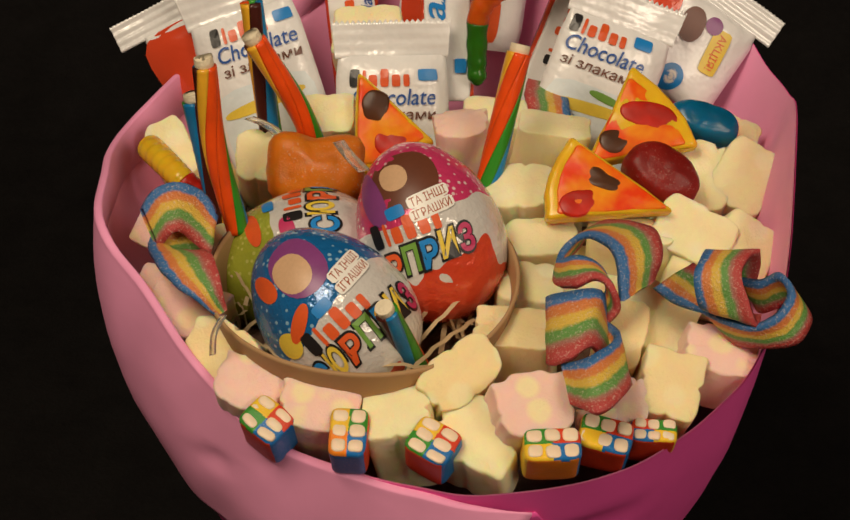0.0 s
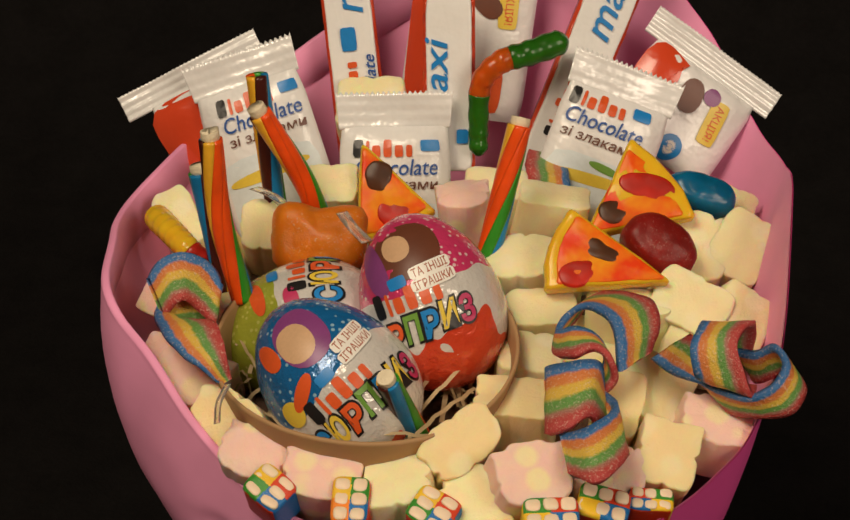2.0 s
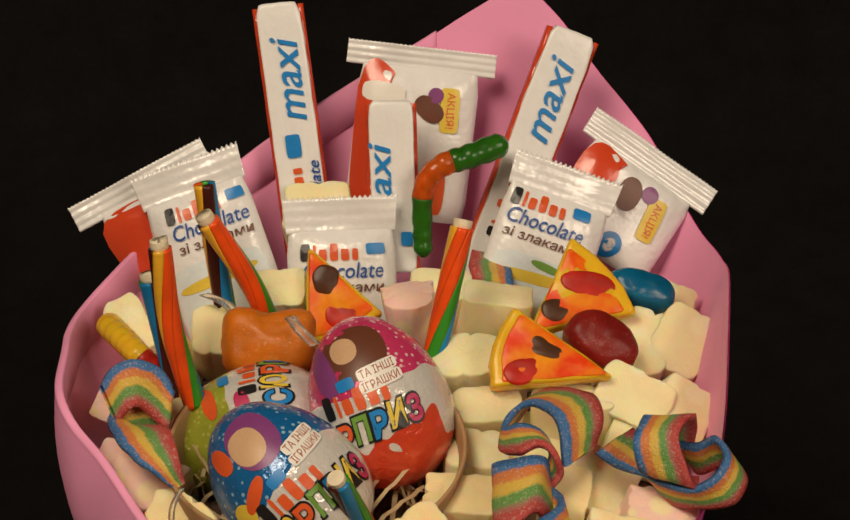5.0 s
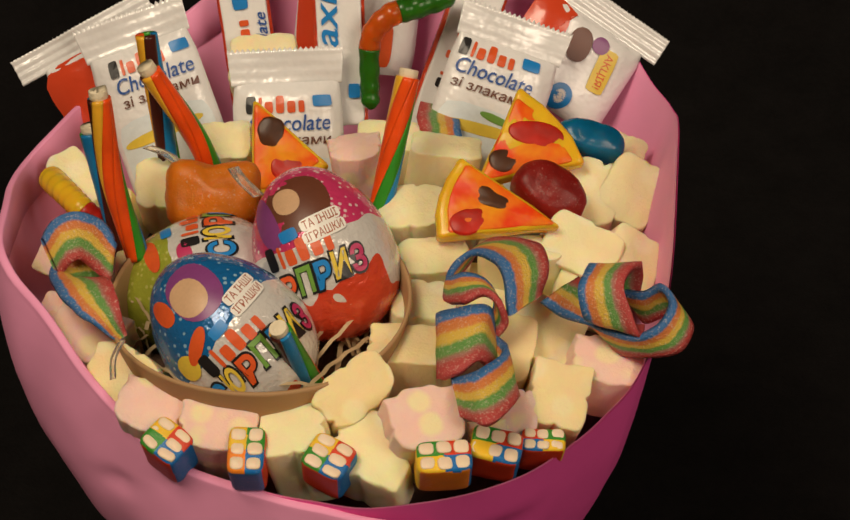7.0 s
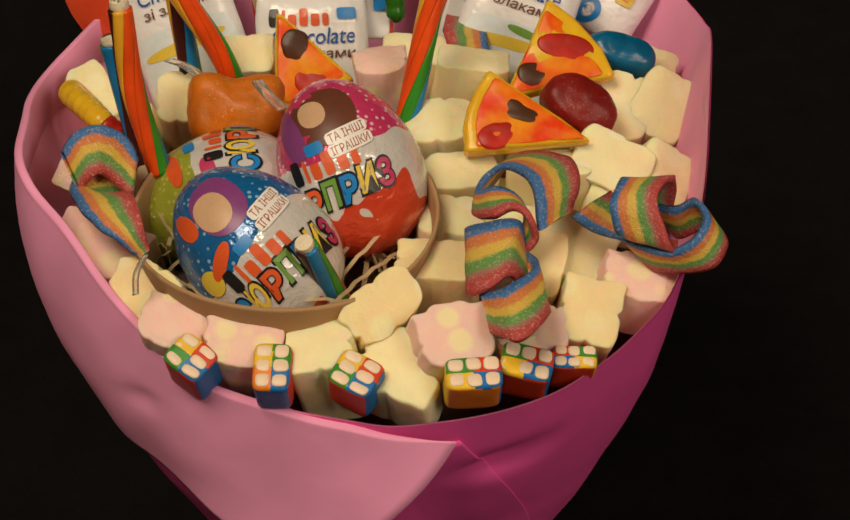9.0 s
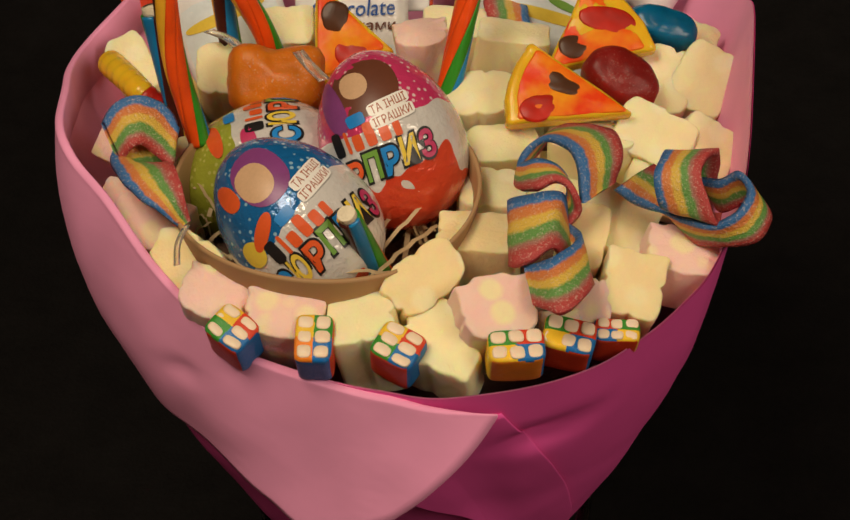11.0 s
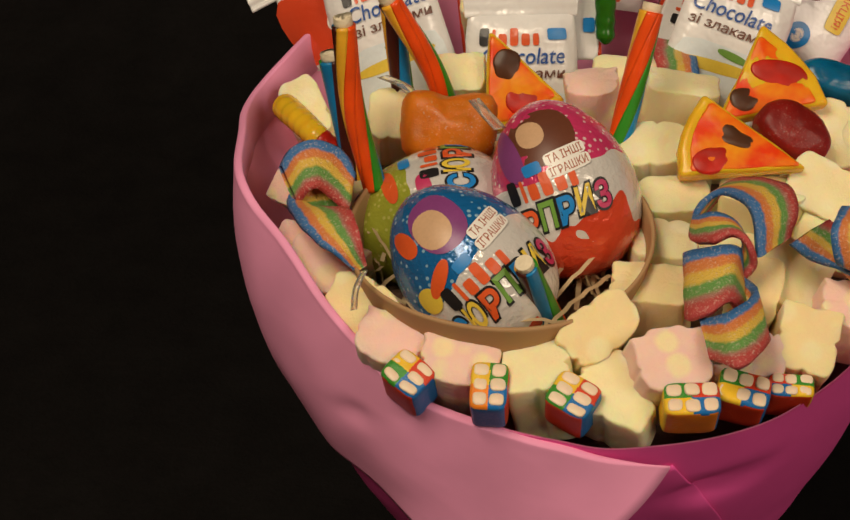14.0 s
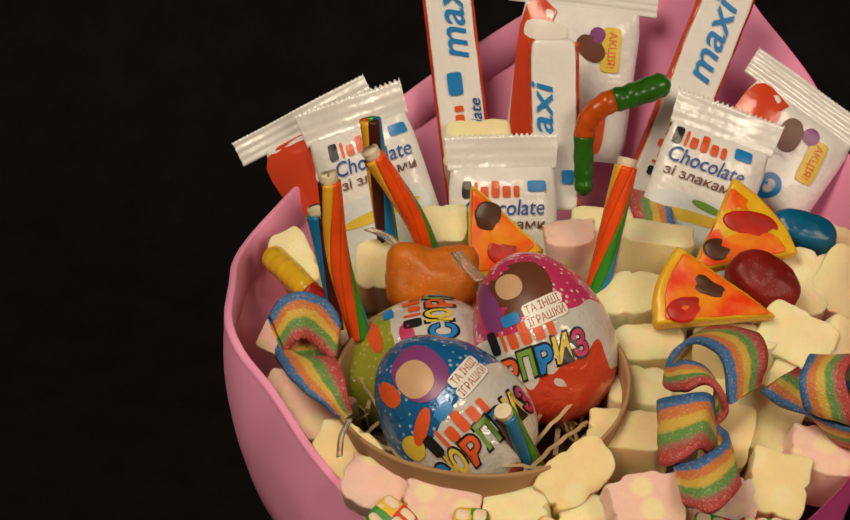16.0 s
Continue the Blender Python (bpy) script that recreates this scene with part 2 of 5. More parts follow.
# ---------- mesh helpers ----------
def facing(x, y, z, elev, azim, spin):
    """A frame at a place: local Z points out at that elevation and azimuth, X to the right, turned by spin."""
    e, a, s = radians(elev), radians(azim), radians(spin)
    zz = Vector((math.cos(e) * math.cos(a), math.cos(e) * math.sin(a), math.sin(e)))
    xx = Vector((0, 0, 1)).cross(zz).normalized()
    yy = zz.cross(xx)
    xa, ya = xx * math.cos(s) + yy * math.sin(s), yy * math.cos(s) - xx * math.sin(s)
    m = Matrix((xa, ya, zz)).transposed().to_4x4()
    m.translation = (x, y, z)
    return m


def mesh_of(name, verts, faces, smooth=True, uvs=None, slots=None):
    me = bpy.data.meshes.new(name)
    me.from_pydata([tuple(v) for v in verts], [], faces)
    if smooth:
        me.polygons.foreach_set("use_smooth", [True] * len(me.polygons))
    if uvs is not None:
        layer = me.uv_layers.new(name="map")
        for lp in me.loops:
            layer.data[lp.index].uv = uvs[lp.vertex_index]
    if slots is not None:
        me.polygons.foreach_set("material_index", slots)
    me.update()
    return me


def part(name, me, mats, parent=None, label="", m=None):
    """Links a mesh, or a bmesh, as one object under a thing or a part."""
    if isinstance(me, bmesh.types.BMesh):
        bm, me = me, bpy.data.meshes.new(name)
        bm.to_mesh(me)
        bm.free()
    for mat in (mats if isinstance(mats, (list, tuple)) else [mats]):
        me.materials.append(mat)
    ob = new(name, me)
    if parent:
        ob.parent = parent
    if m is not None:
        ob.matrix_basis = m
    return tagged(ob, label)


def thing(name, m, label, category, group="", kind=""):
    ob = new(name)
    ob.empty_display_size = 0.01
    ob.matrix_basis = m
    return tagged(ob, label, category, group, kind)


def rings(loops, closed=True, caps=(True, True)):
    """Verts and faces of a skin over loops of equal length."""
    n = len(loops[0])
    verts = [v for lp in loops for v in lp]
    faces = []
    for i in range(len(loops) - 1):
        for j in range(n if closed else n - 1):
            k = (j + 1) % n
            faces.append((i * n + j, i * n + k, (i + 1) * n + k, (i + 1) * n + j))
    if caps[0]:
        faces.append(tuple(reversed(range(n))))
    if caps[1]:
        faces.append(tuple((len(loops) - 1) * n + j for j in range(n)))
    return verts, faces


def along(points, steps):
    """A smooth curve through points (Catmull-Rom)."""
    p = [np.array(q, float) for q in points]
    p = [2 * p[0] - p[1], *p, 2 * p[-1] - p[-2]]
    out = []
    n = len(p) - 3
    for k in range(steps + 1):
        s = min(k / steps * n, n - 1e-9)
        i, f = int(s), s - int(s)
        a, b, c, d = p[i:i + 4]
        out.append(0.5 * (2 * b + (c - a) * f + (2 * a - 5 * b + 4 * c - d) * f * f + (3 * b - a - 3 * c + d) * f ** 3))
    return np.array(out)


def tube(path, radius, sides=14, ends=True):
    """Verts and faces of a tube; radius is a function of 0..1. Rounded ends."""
    path = np.array(path)
    tan = np.gradient(path, axis=0)
    tan /= np.linalg.norm(tan, axis=1)[:, None]
    up = np.array((0.3, 0.2, 1.0))
    loops = []
    for i, (p, t) in enumerate(zip(path, tan)):
        a = np.cross(up, t)
        a /= np.linalg.norm(a)
        b = np.cross(t, a)
        r = radius(i / (len(path) - 1))
        loops.append([p + r * (math.cos(q) * a + math.sin(q) * b) for q in np.arange(sides) * 2 * math.pi / sides])
    return rings(loops)


def wobble(v, scale, amount, seed=0.0):
    p = Vector(v) * scale + Vector((seed, seed * 1.7, -seed))
    return np.array(noise.noise_vector(p)) * amount


def pillow(outline, depth, edge, seed=0.0, amount=0.0006, steps=4, soft_top=0.0):
    """An extruded outline with rounded edges: top at z = 0, bottom at -depth."""
    o = np.array(outline, float)
    c = o.mean(0)
    mean = np.linalg.norm(o - c, axis=1).mean()
    loops = []

    def loop(inset, z, shrink=1.0):
        q = c + (o - c) * (1 - inset / mean) * shrink
        return [np.array((x, y, z)) for x, y in q]
    for k in (0.06, 0.25, 0.5, 0.75, 0.9):
        loops.append(loop(edge, -soft_top * (k ** 3), k))
    for k in range(steps + 1):
        a = k / steps * math.pi / 2
        loops.append(loop(edge * (1 - math.sin(a)), -soft_top - edge * (1 - math.cos(a))))
    for k in range(1, 6):
        loops.append(loop(0, -soft_top - edge - (depth - 2 * edge) * k / 6))
    for k in range(steps + 1):
        a = k / steps * math.pi / 2
        loops.append(loop(edge * (1 - math.cos(a)), -depth + edge * (1 - math.sin(a))))
    loops = [[v + wobble(v, 90, amount, seed) + wobble(v, 260, amount * 0.5, seed) for v in lp] for lp in loops]
    v, f = rings([list(reversed(lp)) for lp in loops])
    return v, f


def rounded(w, h, power=4.0, n=40, bumps=()):
    """A superellipse outline, counter-clockwise, with bumps (angle in degrees, width, height)."""
    out = []
    for k in range(n):
        a = 2 * math.pi * k / n
        c, s = math.cos(a), math.sin(a)
        r = (abs(c) ** power + abs(s) ** power) ** (-1 / power)
        for ang, wid, hei in bumps:
            d = (math.degrees(a) - ang + 180) % 360 - 180
            r += hei * math.exp(-(d / wid) ** 2)
        out.append((r * c * w / 2, r * s * h / 2))
    return out


def text_shape(text, bold=0.0):
    """Triangulated letters in a box of 1 x 1, thickened by bold."""
    cu = bpy.data.curves.new("letters", "FONT")
    cu.body, cu.resolution_u, cu.offset = text, 3, bold
    ob = bpy.data.objects.new("letters", cu)
    me = bpy.data.meshes.new_from_object(ob)
    v = np.array([tuple(q.co) for q in me.vertices])
    f = [tuple(p.vertices) for p in me.polygons]
    bpy.data.objects.remove(ob)
    bpy.data.curves.remove(cu)
    bpy.data.meshes.remove(me)
    lo, hi = v[:, :2].min(0), v[:, :2].max(0)
    return (v[:, :2] - lo) / (hi - lo), f


def lettering(text, x, y, w, h, mat, parent, place, slant=0.0, turn=0.0, bold=0.006, name="lettering", lift=0.0):
    """Letters in a box w x h whose lower left corner is (x, y), turned by degrees, laid onto a surface by place(u, v, lift)."""
    v, f = text_shape(text, bold)
    c, s = math.cos(radians(turn)), math.sin(radians(turn))
    pts = []
    for a, b in v:
        p, q = a * w + slant * b * h, b * h
        pts.append(place(x + c * p - s * q, y + s * p + c * q, lift))
    return part(name, mesh_of(name, pts, f, False), mat, parent)


def bar(x, y, w, h, mat, parent, place, turn=0.0, name="printed_bar", lift=0.0, power=5.0, slant=0.0):
    """A plain printed shape, rounded, whose lower left corner is (x, y)."""
    c, s = math.cos(radians(turn)), math.sin(radians(turn))
    pts = []
    for a, b in [(0.0, 0.0)] + [(p, q) for p, q in rounded(w, h, power, 24)]:
        a, b = a + w / 2 + slant * (b + h / 2), b + h / 2
        pts.append(place(x + c * a - s * b, y + s * a + c * b, lift))
    return part(name, mesh_of(name, pts, [(0, 1 + k, 1 + (k + 1) % 24) for k in range(24)], False), mat, parent)


def logo(x, y, w, h, parent, place, turn=0.0, skip=0, lift=0.0):
    """The maker's mark as plain blocks: one black, five orange-red."""
    c, s = math.cos(radians(turn)), math.sin(radians(turn))
    u = w / 6.2
    for k, (dx, ww, hh) in enumerate(((0, 0.95, 1.0), (1.25, 0.32, 0.92), (1.85, 0.80, 0.66), (2.95, 0.80, 0.98), (4.05, 0.80, 0.66), (5.15, 0.58, 0.66))):
        if k >= skip:
            bar(x + c * dx * u, y + s * dx * u, ww * u, hh * h, INK_BLACK if k == 0 else INK_ORANGE, parent, place, turn, "logo_block", lift, 6.0)


# ---------- setting ----------
def slab(name, x0, x1, y0, y1, z0, z1, mat, label, kind="structure"):
    v = [(x, y, z) for z in (z0, z1) for x, y in ((x0, y0), (x1, y0), (x1, y1), (x0, y1))]
    f = [(3, 2, 1, 0), (4, 5, 6, 7), (0, 1, 5, 4), (1, 2, 6, 5), (2, 3, 7, 6), (3, 0, 4, 7)]
    return tagged(part(name, mesh_of(name, v, f, False), mat), label, name.split("_")[0], "", kind)


# unseen shell added round the table for reflections and bounced fill light
slab("floor", -1.8, 1.8, -1.8, 1.4, -0.80, -0.75, WALL, "unseen plain floor, added to close the room")
slab("wall_north", -1.8, 1.8, 1.40, 1.5, -0.75, 1.9, WALL, "unseen plain room wall, added to bounce light")
slab("wall_south", -1.8, 1.8, -1.9, -1.80, -0.75, 1.9, WALL, "unseen plain room wall, added to bounce light")
slab("wall_west", -1.9, -1.80, -1.8, 1.4, -0.75, 1.9, WALL, "unseen plain room wall, added to bounce light")
slab("wall_east", 1.80, 1.9, -1.8, 1.4, -0.75, 1.9, WALL, "unseen plain room wall, added to bounce light")
slab("ceiling", -1.8, 1.8, -1.8, 1.4, 1.9, 1.95, WALL, "unseen plain ceiling, added to bounce light")

# the black cloth: lies on the table and rises behind it
prof = along([(-0.45, 0.0), (0.2, 0.0), (0.55, 0.01), (0.68, 0.12), (0.72, 0.5), (0.74, 1.5)], 60)
vs, fs = [], []
for i, (yy, zz) in enumerate(prof):
    for j in range(61):
        xx = -1.3 + 2.6 * j / 60
        k = min(1.0, max(0.0, (yy - 0.25) / 0.4))
        fold = 0.022 * k * (noise.noise((xx * 4, zz * 1.2, 3)) + 0.5 * math.sin(xx * 17 + zz))
        vs.append((xx, yy - fold, zz + 0.002 * (1 - k) * noise.noise((xx * 6, yy * 6, 0))))
for i in range(len(prof) - 1):
    for j in range(60):
        a = i * 61 + j
        fs.append((a, a + 1, a + 62, a + 61))
tagged(part("backdrop", mesh_of("backdrop", vs, fs), CLOTH), "black cloth over the table and up behind", "backdrop", "", "structure")
slab("table", -1.3, 1.3, -0.45, 0.62, -0.06, -0.006, WALL, "plain table under the black cloth", "")
for ob in [o for o in scene.objects if o.name == "table"]:
    ob["category"] = "table"
    for k, (lx, ly) in enumerate(((-1.2, -0.4), (1.2, -0.4), (-1.2, 0.55), (1.2, 0.55))):
        v, f = rings([[(lx + 0.035 * a, ly + 0.035 * b, z) for a, b in ((-1, -1), (1, -1), (1, 1), (-1, 1))] for z in (-0.75, -0.06)])
        part("leg", mesh_of("leg", v, f, False), WALL, ob)


# ---------- the bouquet: vase, paper, bed ----------
def glass_vase(m):
    root = thing("glass_vase", m, "clear glass vase with a wavy rim holding the bouquet", "vase")
    n, loops = 96, []

    def rim(a):
        return 0.028 * sum(math.exp(-(((a - c + math.pi) % (2 * math.pi) - math.pi) / 0.42) ** 2) for c in (-math.pi / 2, math.pi / 6, 5 * math.pi / 6)) - 0.006
    for r0, z in ((0.0565, 0.1122), (0.0582, 0.1118), (0.0594, 0.1104), (0.0596, 0.1086), (0.0586, 0.1068), (0.0578, 0.1058), (0.0578, 0.09), (0.0572, 0.05), (0.056, 0.006), (0.053, 0.001), (0.02, 0.0)):
        loops.append([((r0 + 0.003 * (z / 0.108) ** 3 * math.cos(3 * a + 4.71)) * math.cos(a), (r0 + 0.003 * (z / 0.108) ** 3 * math.cos(3 * a + 4.71)) * math.sin(a), z + rim(a) * (z / 0.108) ** 4)
                      for a in np.arange(n) * 2 * math.pi / n])
    inner = []
    for r0, z in ((0.0565, 0.1122), (0.0550, 0.1112), (0.0544, 0.1096), (0.0546, 0.1078), (0.0556, 0.1064), (0.0556, 0.1058), (0.0552, 0.09), (0.0545, 0.05), (0.053, 0.014), (0.049, 0.009), (0.02, 0.008)):
        inner.append([((r0 + 0.003 * (z / 0.108) ** 3 * math.cos(3 * a + 4.71)) * math.cos(a), (r0 + 0.003 * (z / 0.108) ** 3 * math.cos(3 * a + 4.71)) * math.sin(a), z + rim(a) * (z / 0.108) ** 4)
                      for a in np.arange(n) * 2 * math.pi / n])
    v, f = rings(list(reversed(inner)) + loops[1:])
    part("body", mesh_of("body", v, [tuple(reversed(q)) for q in f]), GLASS.m, root)
    return root


glass_vase(pose(0.002, 0.0, 0.0))

# rim of the paper, from the front round to the right, the back peak and the left
RIM = [
    (-0.0118, -0.0910, 0.2360),
    (0.0118, -0.0926, 0.2340),
    (0.0498, -0.0880, 0.2400),
    (0.0801, -0.0679, 0.2500),
    (0.0931, -0.0533, 0.2620),
    (0.1018, -0.0272, 0.2720),
    (0.1110, 0.0317, 0.2870),
    (0.1155, 0.0750, 0.2725),
    (0.1097, 0.1050, 0.2702),
    (0.0950, 0.1350, 0.2921),
    (0.0774, 0.1500, 0.3111),
    (0.0602, 0.1580, 0.3329),
    (0.0471, 0.1600, 0.3414),
    (0.0308, 0.1580, 0.3343),
    (-0.0185, 0.1480, 0.3060),
    (-0.0551, 0.1300, 0.2882),
    (-0.0786, 0.1100, 0.2761),
    (-0.0974, 0.0850, 0.2703),
    (-0.1111, 0.0450, 0.2704),
    (-0.1108, 0.0120, 0.2774),
    (-0.1082, -0.0160, 0.2816),
    (-0.1031, -0.0285, 0.2777),
    (-0.0935, -0.0359, 0.2680),
    (-0.0822, -0.0499, 0.2580),
    (-0.0704, -0.0620, 0.2500),
    (-0.0554, -0.0763, 0.2420),
    (-0.0356, -0.0832, 0.2370),
]
NECK_Z, NECK_R = 0.088, 0.037
closed = RIM[-2:] + RIM + RIM[:3]
N = 300
rim_line = along(closed, 1200)
rim_line = rim_line[80:1121]
gap = np.r_[0, np.cumsum(np.linalg.norm(np.diff(rim_line, axis=0), axis=1))]
rim_line = np.stack([np.interp(np.linspace(0, gap[-1], N, endpoint=False), gap, rim_line[:, i]) for i in range(3)], 1)


def bell(deg, centre, width):
    return math.exp(-(((deg - centre + 180) % 360 - 180) / width) ** 2)


def paper_at(q, s, out=0.0):
    """A point of the wrap: q turns 0..1 round the rim from the front, s from neck 0 to rim 1, out metres off it."""
    x = (q % 1.0) * N
    i = int(x) % N
    f = x - int(x)
    a = rim_line[i] * (1 - f) + rim_line[(i + 1) % N] * f
    ang = math.atan2(a[1], a[0])
    deg = math.degrees(ang) % 360
    low = np.array((NECK_R * math.cos(ang), NECK_R * math.sin(ang), NECK_Z))
    p = low * (1 - s) + a * s
    k = min(1.0, max(0.0, s))
    belly = 0.0125 * bell(deg, 202, 36) * math.sin(math.pi * k ** 2.3) + 0.0068 * bell(deg, 338, 42) * math.sin(math.pi * k ** 1.15) + 0.003 * math.sin(math.pi * k ** 1.7) + 0.0036 * bell(deg, 226, 17) * math.sin(math.pi * k ** 0.9)
    # pleats where the sheet is gathered into the vase, and long shallow creases higher up
    pleat = 0.0022 * max(0.0, 1 - s / 0.42) * (math.sin(math.radians(deg) * 9 + 2.2 * math.sin(math.radians(deg) * 2)))
    crease = 0.0011 * math.sin(math.pi * k) * (abs(math.sin(math.radians(deg) * 3.5 + s * 2.6)) - 0.6)
    # the pinched dent beside the flap's corner
    dq, ds = ((q + 0.5) % 1.0) - 0.5 - 0.060, s - 0.845
    e, g = dq * 0.86 + ds * 0.10, ds - dq * 0.9
    dent = -0.0042 * math.exp(-(e / 0.017) ** 2 - (g / 0.028) ** 2)
    dent -= 0.0016 * math.exp(-((dq + 0.145 - ds * 0.2) / 0.006) ** 2 - ((ds - 0.03) / 0.035) ** 2)
    d = np.array((math.cos(ang), math.sin(ang), -0.3))
    p = p + d * (belly + pleat + crease + dent + out)
    w = 0.0016 * math.sin(math.pi * min(1.0, s * 1.02)) + 0.0006
    return p + wobble(p, 26, w, 4.0) + wobble(p, 70, w * 0.3, 9.0)


def sheet(rows):
    n = len(rows[0])
    v = [p for r in rows for p in r]
    return v, [(i * n + j, i * n + j + 1, (i + 1) * n + j + 1, (i + 1) * n + j) for i in range(len(rows) - 1) for j in range(n - 1)]


wrap = thing("paper_wrap", pose(0, 0, 0), "pink kraft paper cone wrapped round the sweets, peaked behind", "paper wrap")
rows = [[paper_at(j / 300, s) for j in range(301)] for s in np.linspace(0, 1, 44)]
foot = [[np.array((p[0] * k, p[1] * k, z)) for p in rows[0]] for k, z in ((0.80, 0.03), (0.86, 0.055), (0.94, 0.075))]
v, f = sheet(foot + rows)
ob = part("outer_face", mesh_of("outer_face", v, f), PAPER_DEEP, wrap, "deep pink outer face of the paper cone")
v, f = sheet([[paper_at(j / 300, s, -0.0005) for j in range(301)] for s in np.linspace(0.3, 1.0, 30)])
part("inner_face", mesh_of("inner_face", v, f), PAPER, wrap, "pale pink inner face of the paper cone")


def overlap(name, label, top, low, out_top, out_low, mat, roll=False, bow=0.0):
    """A sheet lying on the cone between a top and a lower edge, each a few (round, up) stations; rolled over the rim where asked."""
    us = np.linspace(0, 1, 121)

    def edge(nodes):
        c = along([(q, k, o) for q, k, o in nodes], 240)
        run = np.r_[0, np.cumsum(np.linalg.norm(np.diff(c[:, :2] * (1.0, 0.35), axis=0), axis=1))]
        return np.stack([np.interp(us * run[-1], run, c[:, i]) for i in range(3)], 1)
    up = edge([(q, k, o) for (q, k), o in zip(top, out_top)])
    dn = edge([(q, k, o) for (q, k), o in zip(low, out_low)])
    rows = []
    for i in range(41):
        k = i / 40
        row = []
        for j in range(121):
            q, h, o = dn[j] * (1 - k) + up[j] * k
            o += bow * math.sin(math.pi * k) * us[j] ** 6
            q += 1.0 * bow * math.sin(math.pi * k) * us[j] ** 5
            row.append(paper_at(q, h, o + 0.0003))
        rows.append(row)
    if roll:
        # over the rim in a soft half round and a little way down inside
        for ang in (*np.linspace(0.3, math.pi, 7), None):
            row = []
            for q, h, o in up:
                g = min(1.0, max(0.0, (h - 0.972) / 0.024))
                turn = math.pi if ang is None else ang
                c = 0.5 + 0.5 * math.cos(turn)
                row.append(paper_at(q, h + 0.003 * math.sin(turn) - (0.06 * g if ang is None else 0.0), g * ((o + 0.0003) * c - 0.0010 * (1 - c)) + (1 - g) * (o + 0.0003 - 0.0002 * turn)))
            rows.append(row)
    v, f = sheet(rows)
    ob = part(name, mesh_of(name, v, f), mat, wrap, label)
    md = ob.modifiers.new("thick", "SOLIDIFY")
    md.thickness, md.offset = 0.0004, 0
    return ob


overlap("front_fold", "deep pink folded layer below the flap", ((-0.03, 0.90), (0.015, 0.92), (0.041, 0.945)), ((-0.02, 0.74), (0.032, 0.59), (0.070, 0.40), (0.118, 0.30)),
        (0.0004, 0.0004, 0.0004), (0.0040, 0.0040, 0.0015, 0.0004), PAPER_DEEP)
overlap("flap", "pale pink flap folded over the rim and across the front",
        ((-0.47, 1.0), (-0.30, 1.0), (-0.19, 1.0), (-0.11, 1.0), (-0.057, 1.0), (-0.020, 0.996), (0.012, 0.985), (0.0385, 0.967)),
        ((-0.47, 0.80), (-0.30, 0.74), (-0.19, 0.68), (-0.12, 0.69), (-0.068, 0.74), (-0.044, 0.71), (-0.030, 0.69), (-0.012, 0.70)),
        (0.0010, 0.0010, 0.0010, 0.0010, 0.0010, 0.0014, 0.0022, 0.0036), (0.0014, 0.0014, 0.0014, 0.0014, 0.0036, 0.0100, 0.0160, 0.0215), PAPER, True, 0.002)

# the base in which all the skewers and sweets sit, a round foam block within the paper; its dark colour stands for
# shade in the gaps
loops = []
for r, z in ((0.2, 0.12), (0.42, 0.12), (0.86, 0.222), (0.9, 0.232), (0.86, 0.238), (0.3, 0.240)):
    loops.append([np.array((0.002 + r * 0.098 * math.cos(a), 0.012 + r * (0.092 if z > 0.2 else 0.075) * math.sin(a), z + 0.06 * r * 0.09 * math.sin(a))) for a in np.arange(64) * 2 * math.pi / 64])
v, f = rings(loops)
tagged(part("foam_base", mesh_of("foam_base", v, f), FOAM_GAP_SHADE), "round foam base inside the pink paper, coloured dark as shaded gaps", "foam base")

# the brown card cup for the eggs
cup = thing("card_cup", pose(-0.0275, -0.0275, 0.2670, 4, 0, 0), "round brown kraft card cup with chocolate eggs in it", "cup")
loops = []
for r, z in ((0.0, -0.046), (0.038, -0.046), (0.0415, -0.045), (0.0475, -0.001), (0.0478, 0.0), (0.0468, 0.0005), (0.0462, -0.001), (0.0402, -0.043), (0.0, -0.0435)):
    loops.append([np.array((max(r, 1e-4) * math.cos(a), max(r, 1e-4) * math.sin(a), z + (0.0008 * math.sin(3 * a + 1) if z > -0.01 else 0))) for a in np.arange(96) * 2 * math.pi / 96])
v, f = rings(loops, caps=(False, False))
part("wall", mesh_of("wall", v, f), KRAFT, cup)
rng = random.Random(5)


def straw_strip(a, b, bend, w):
    """One crinkled strip of paper shred."""
    a, b = np.array(a), np.array(b)
    mid = (a + b) / 2 + np.array(bend)
    path = along([a, mid, b], 14)
    side = np.cross(b - a, (0.2, 0.1, 1))
    side = side / np.linalg.norm(side) * w / 2
    rows = [[p - side + np.array((0, 0, 0.0005 * math.sin(k * 2.1))), p + side + np.array((0, 0, 0.0005 * math.sin(k * 2.1)))] for k, p in enumerate(path)]
    return sheet(rows)


for k in range(70):
    a = rng.uniform(0, 2 * math.pi)
    r = rng.uniform(0.018, 0.043)
    p = (r * math.cos(a), r * math.sin(a), rng.uniform(-0.026, -0.010))
    e = a + rng.uniform(-1.6, 1.6)
    r2 = min(0.043, r + 0.01)
    q = (r2 * math.cos(e), r2 * math.sin(e), p[2] + rng.uniform(-0.006, 0.010))
    v, f = straw_strip(p, q, (rng.uniform(-.004, .004), rng.uniform(-.004, .004), rng.uniform(0.001, 0.007)), rng.uniform(0.0008, 0.0018))
    ob = part("paper_shred", mesh_of("paper_shred", v, f), STRAW, cup)


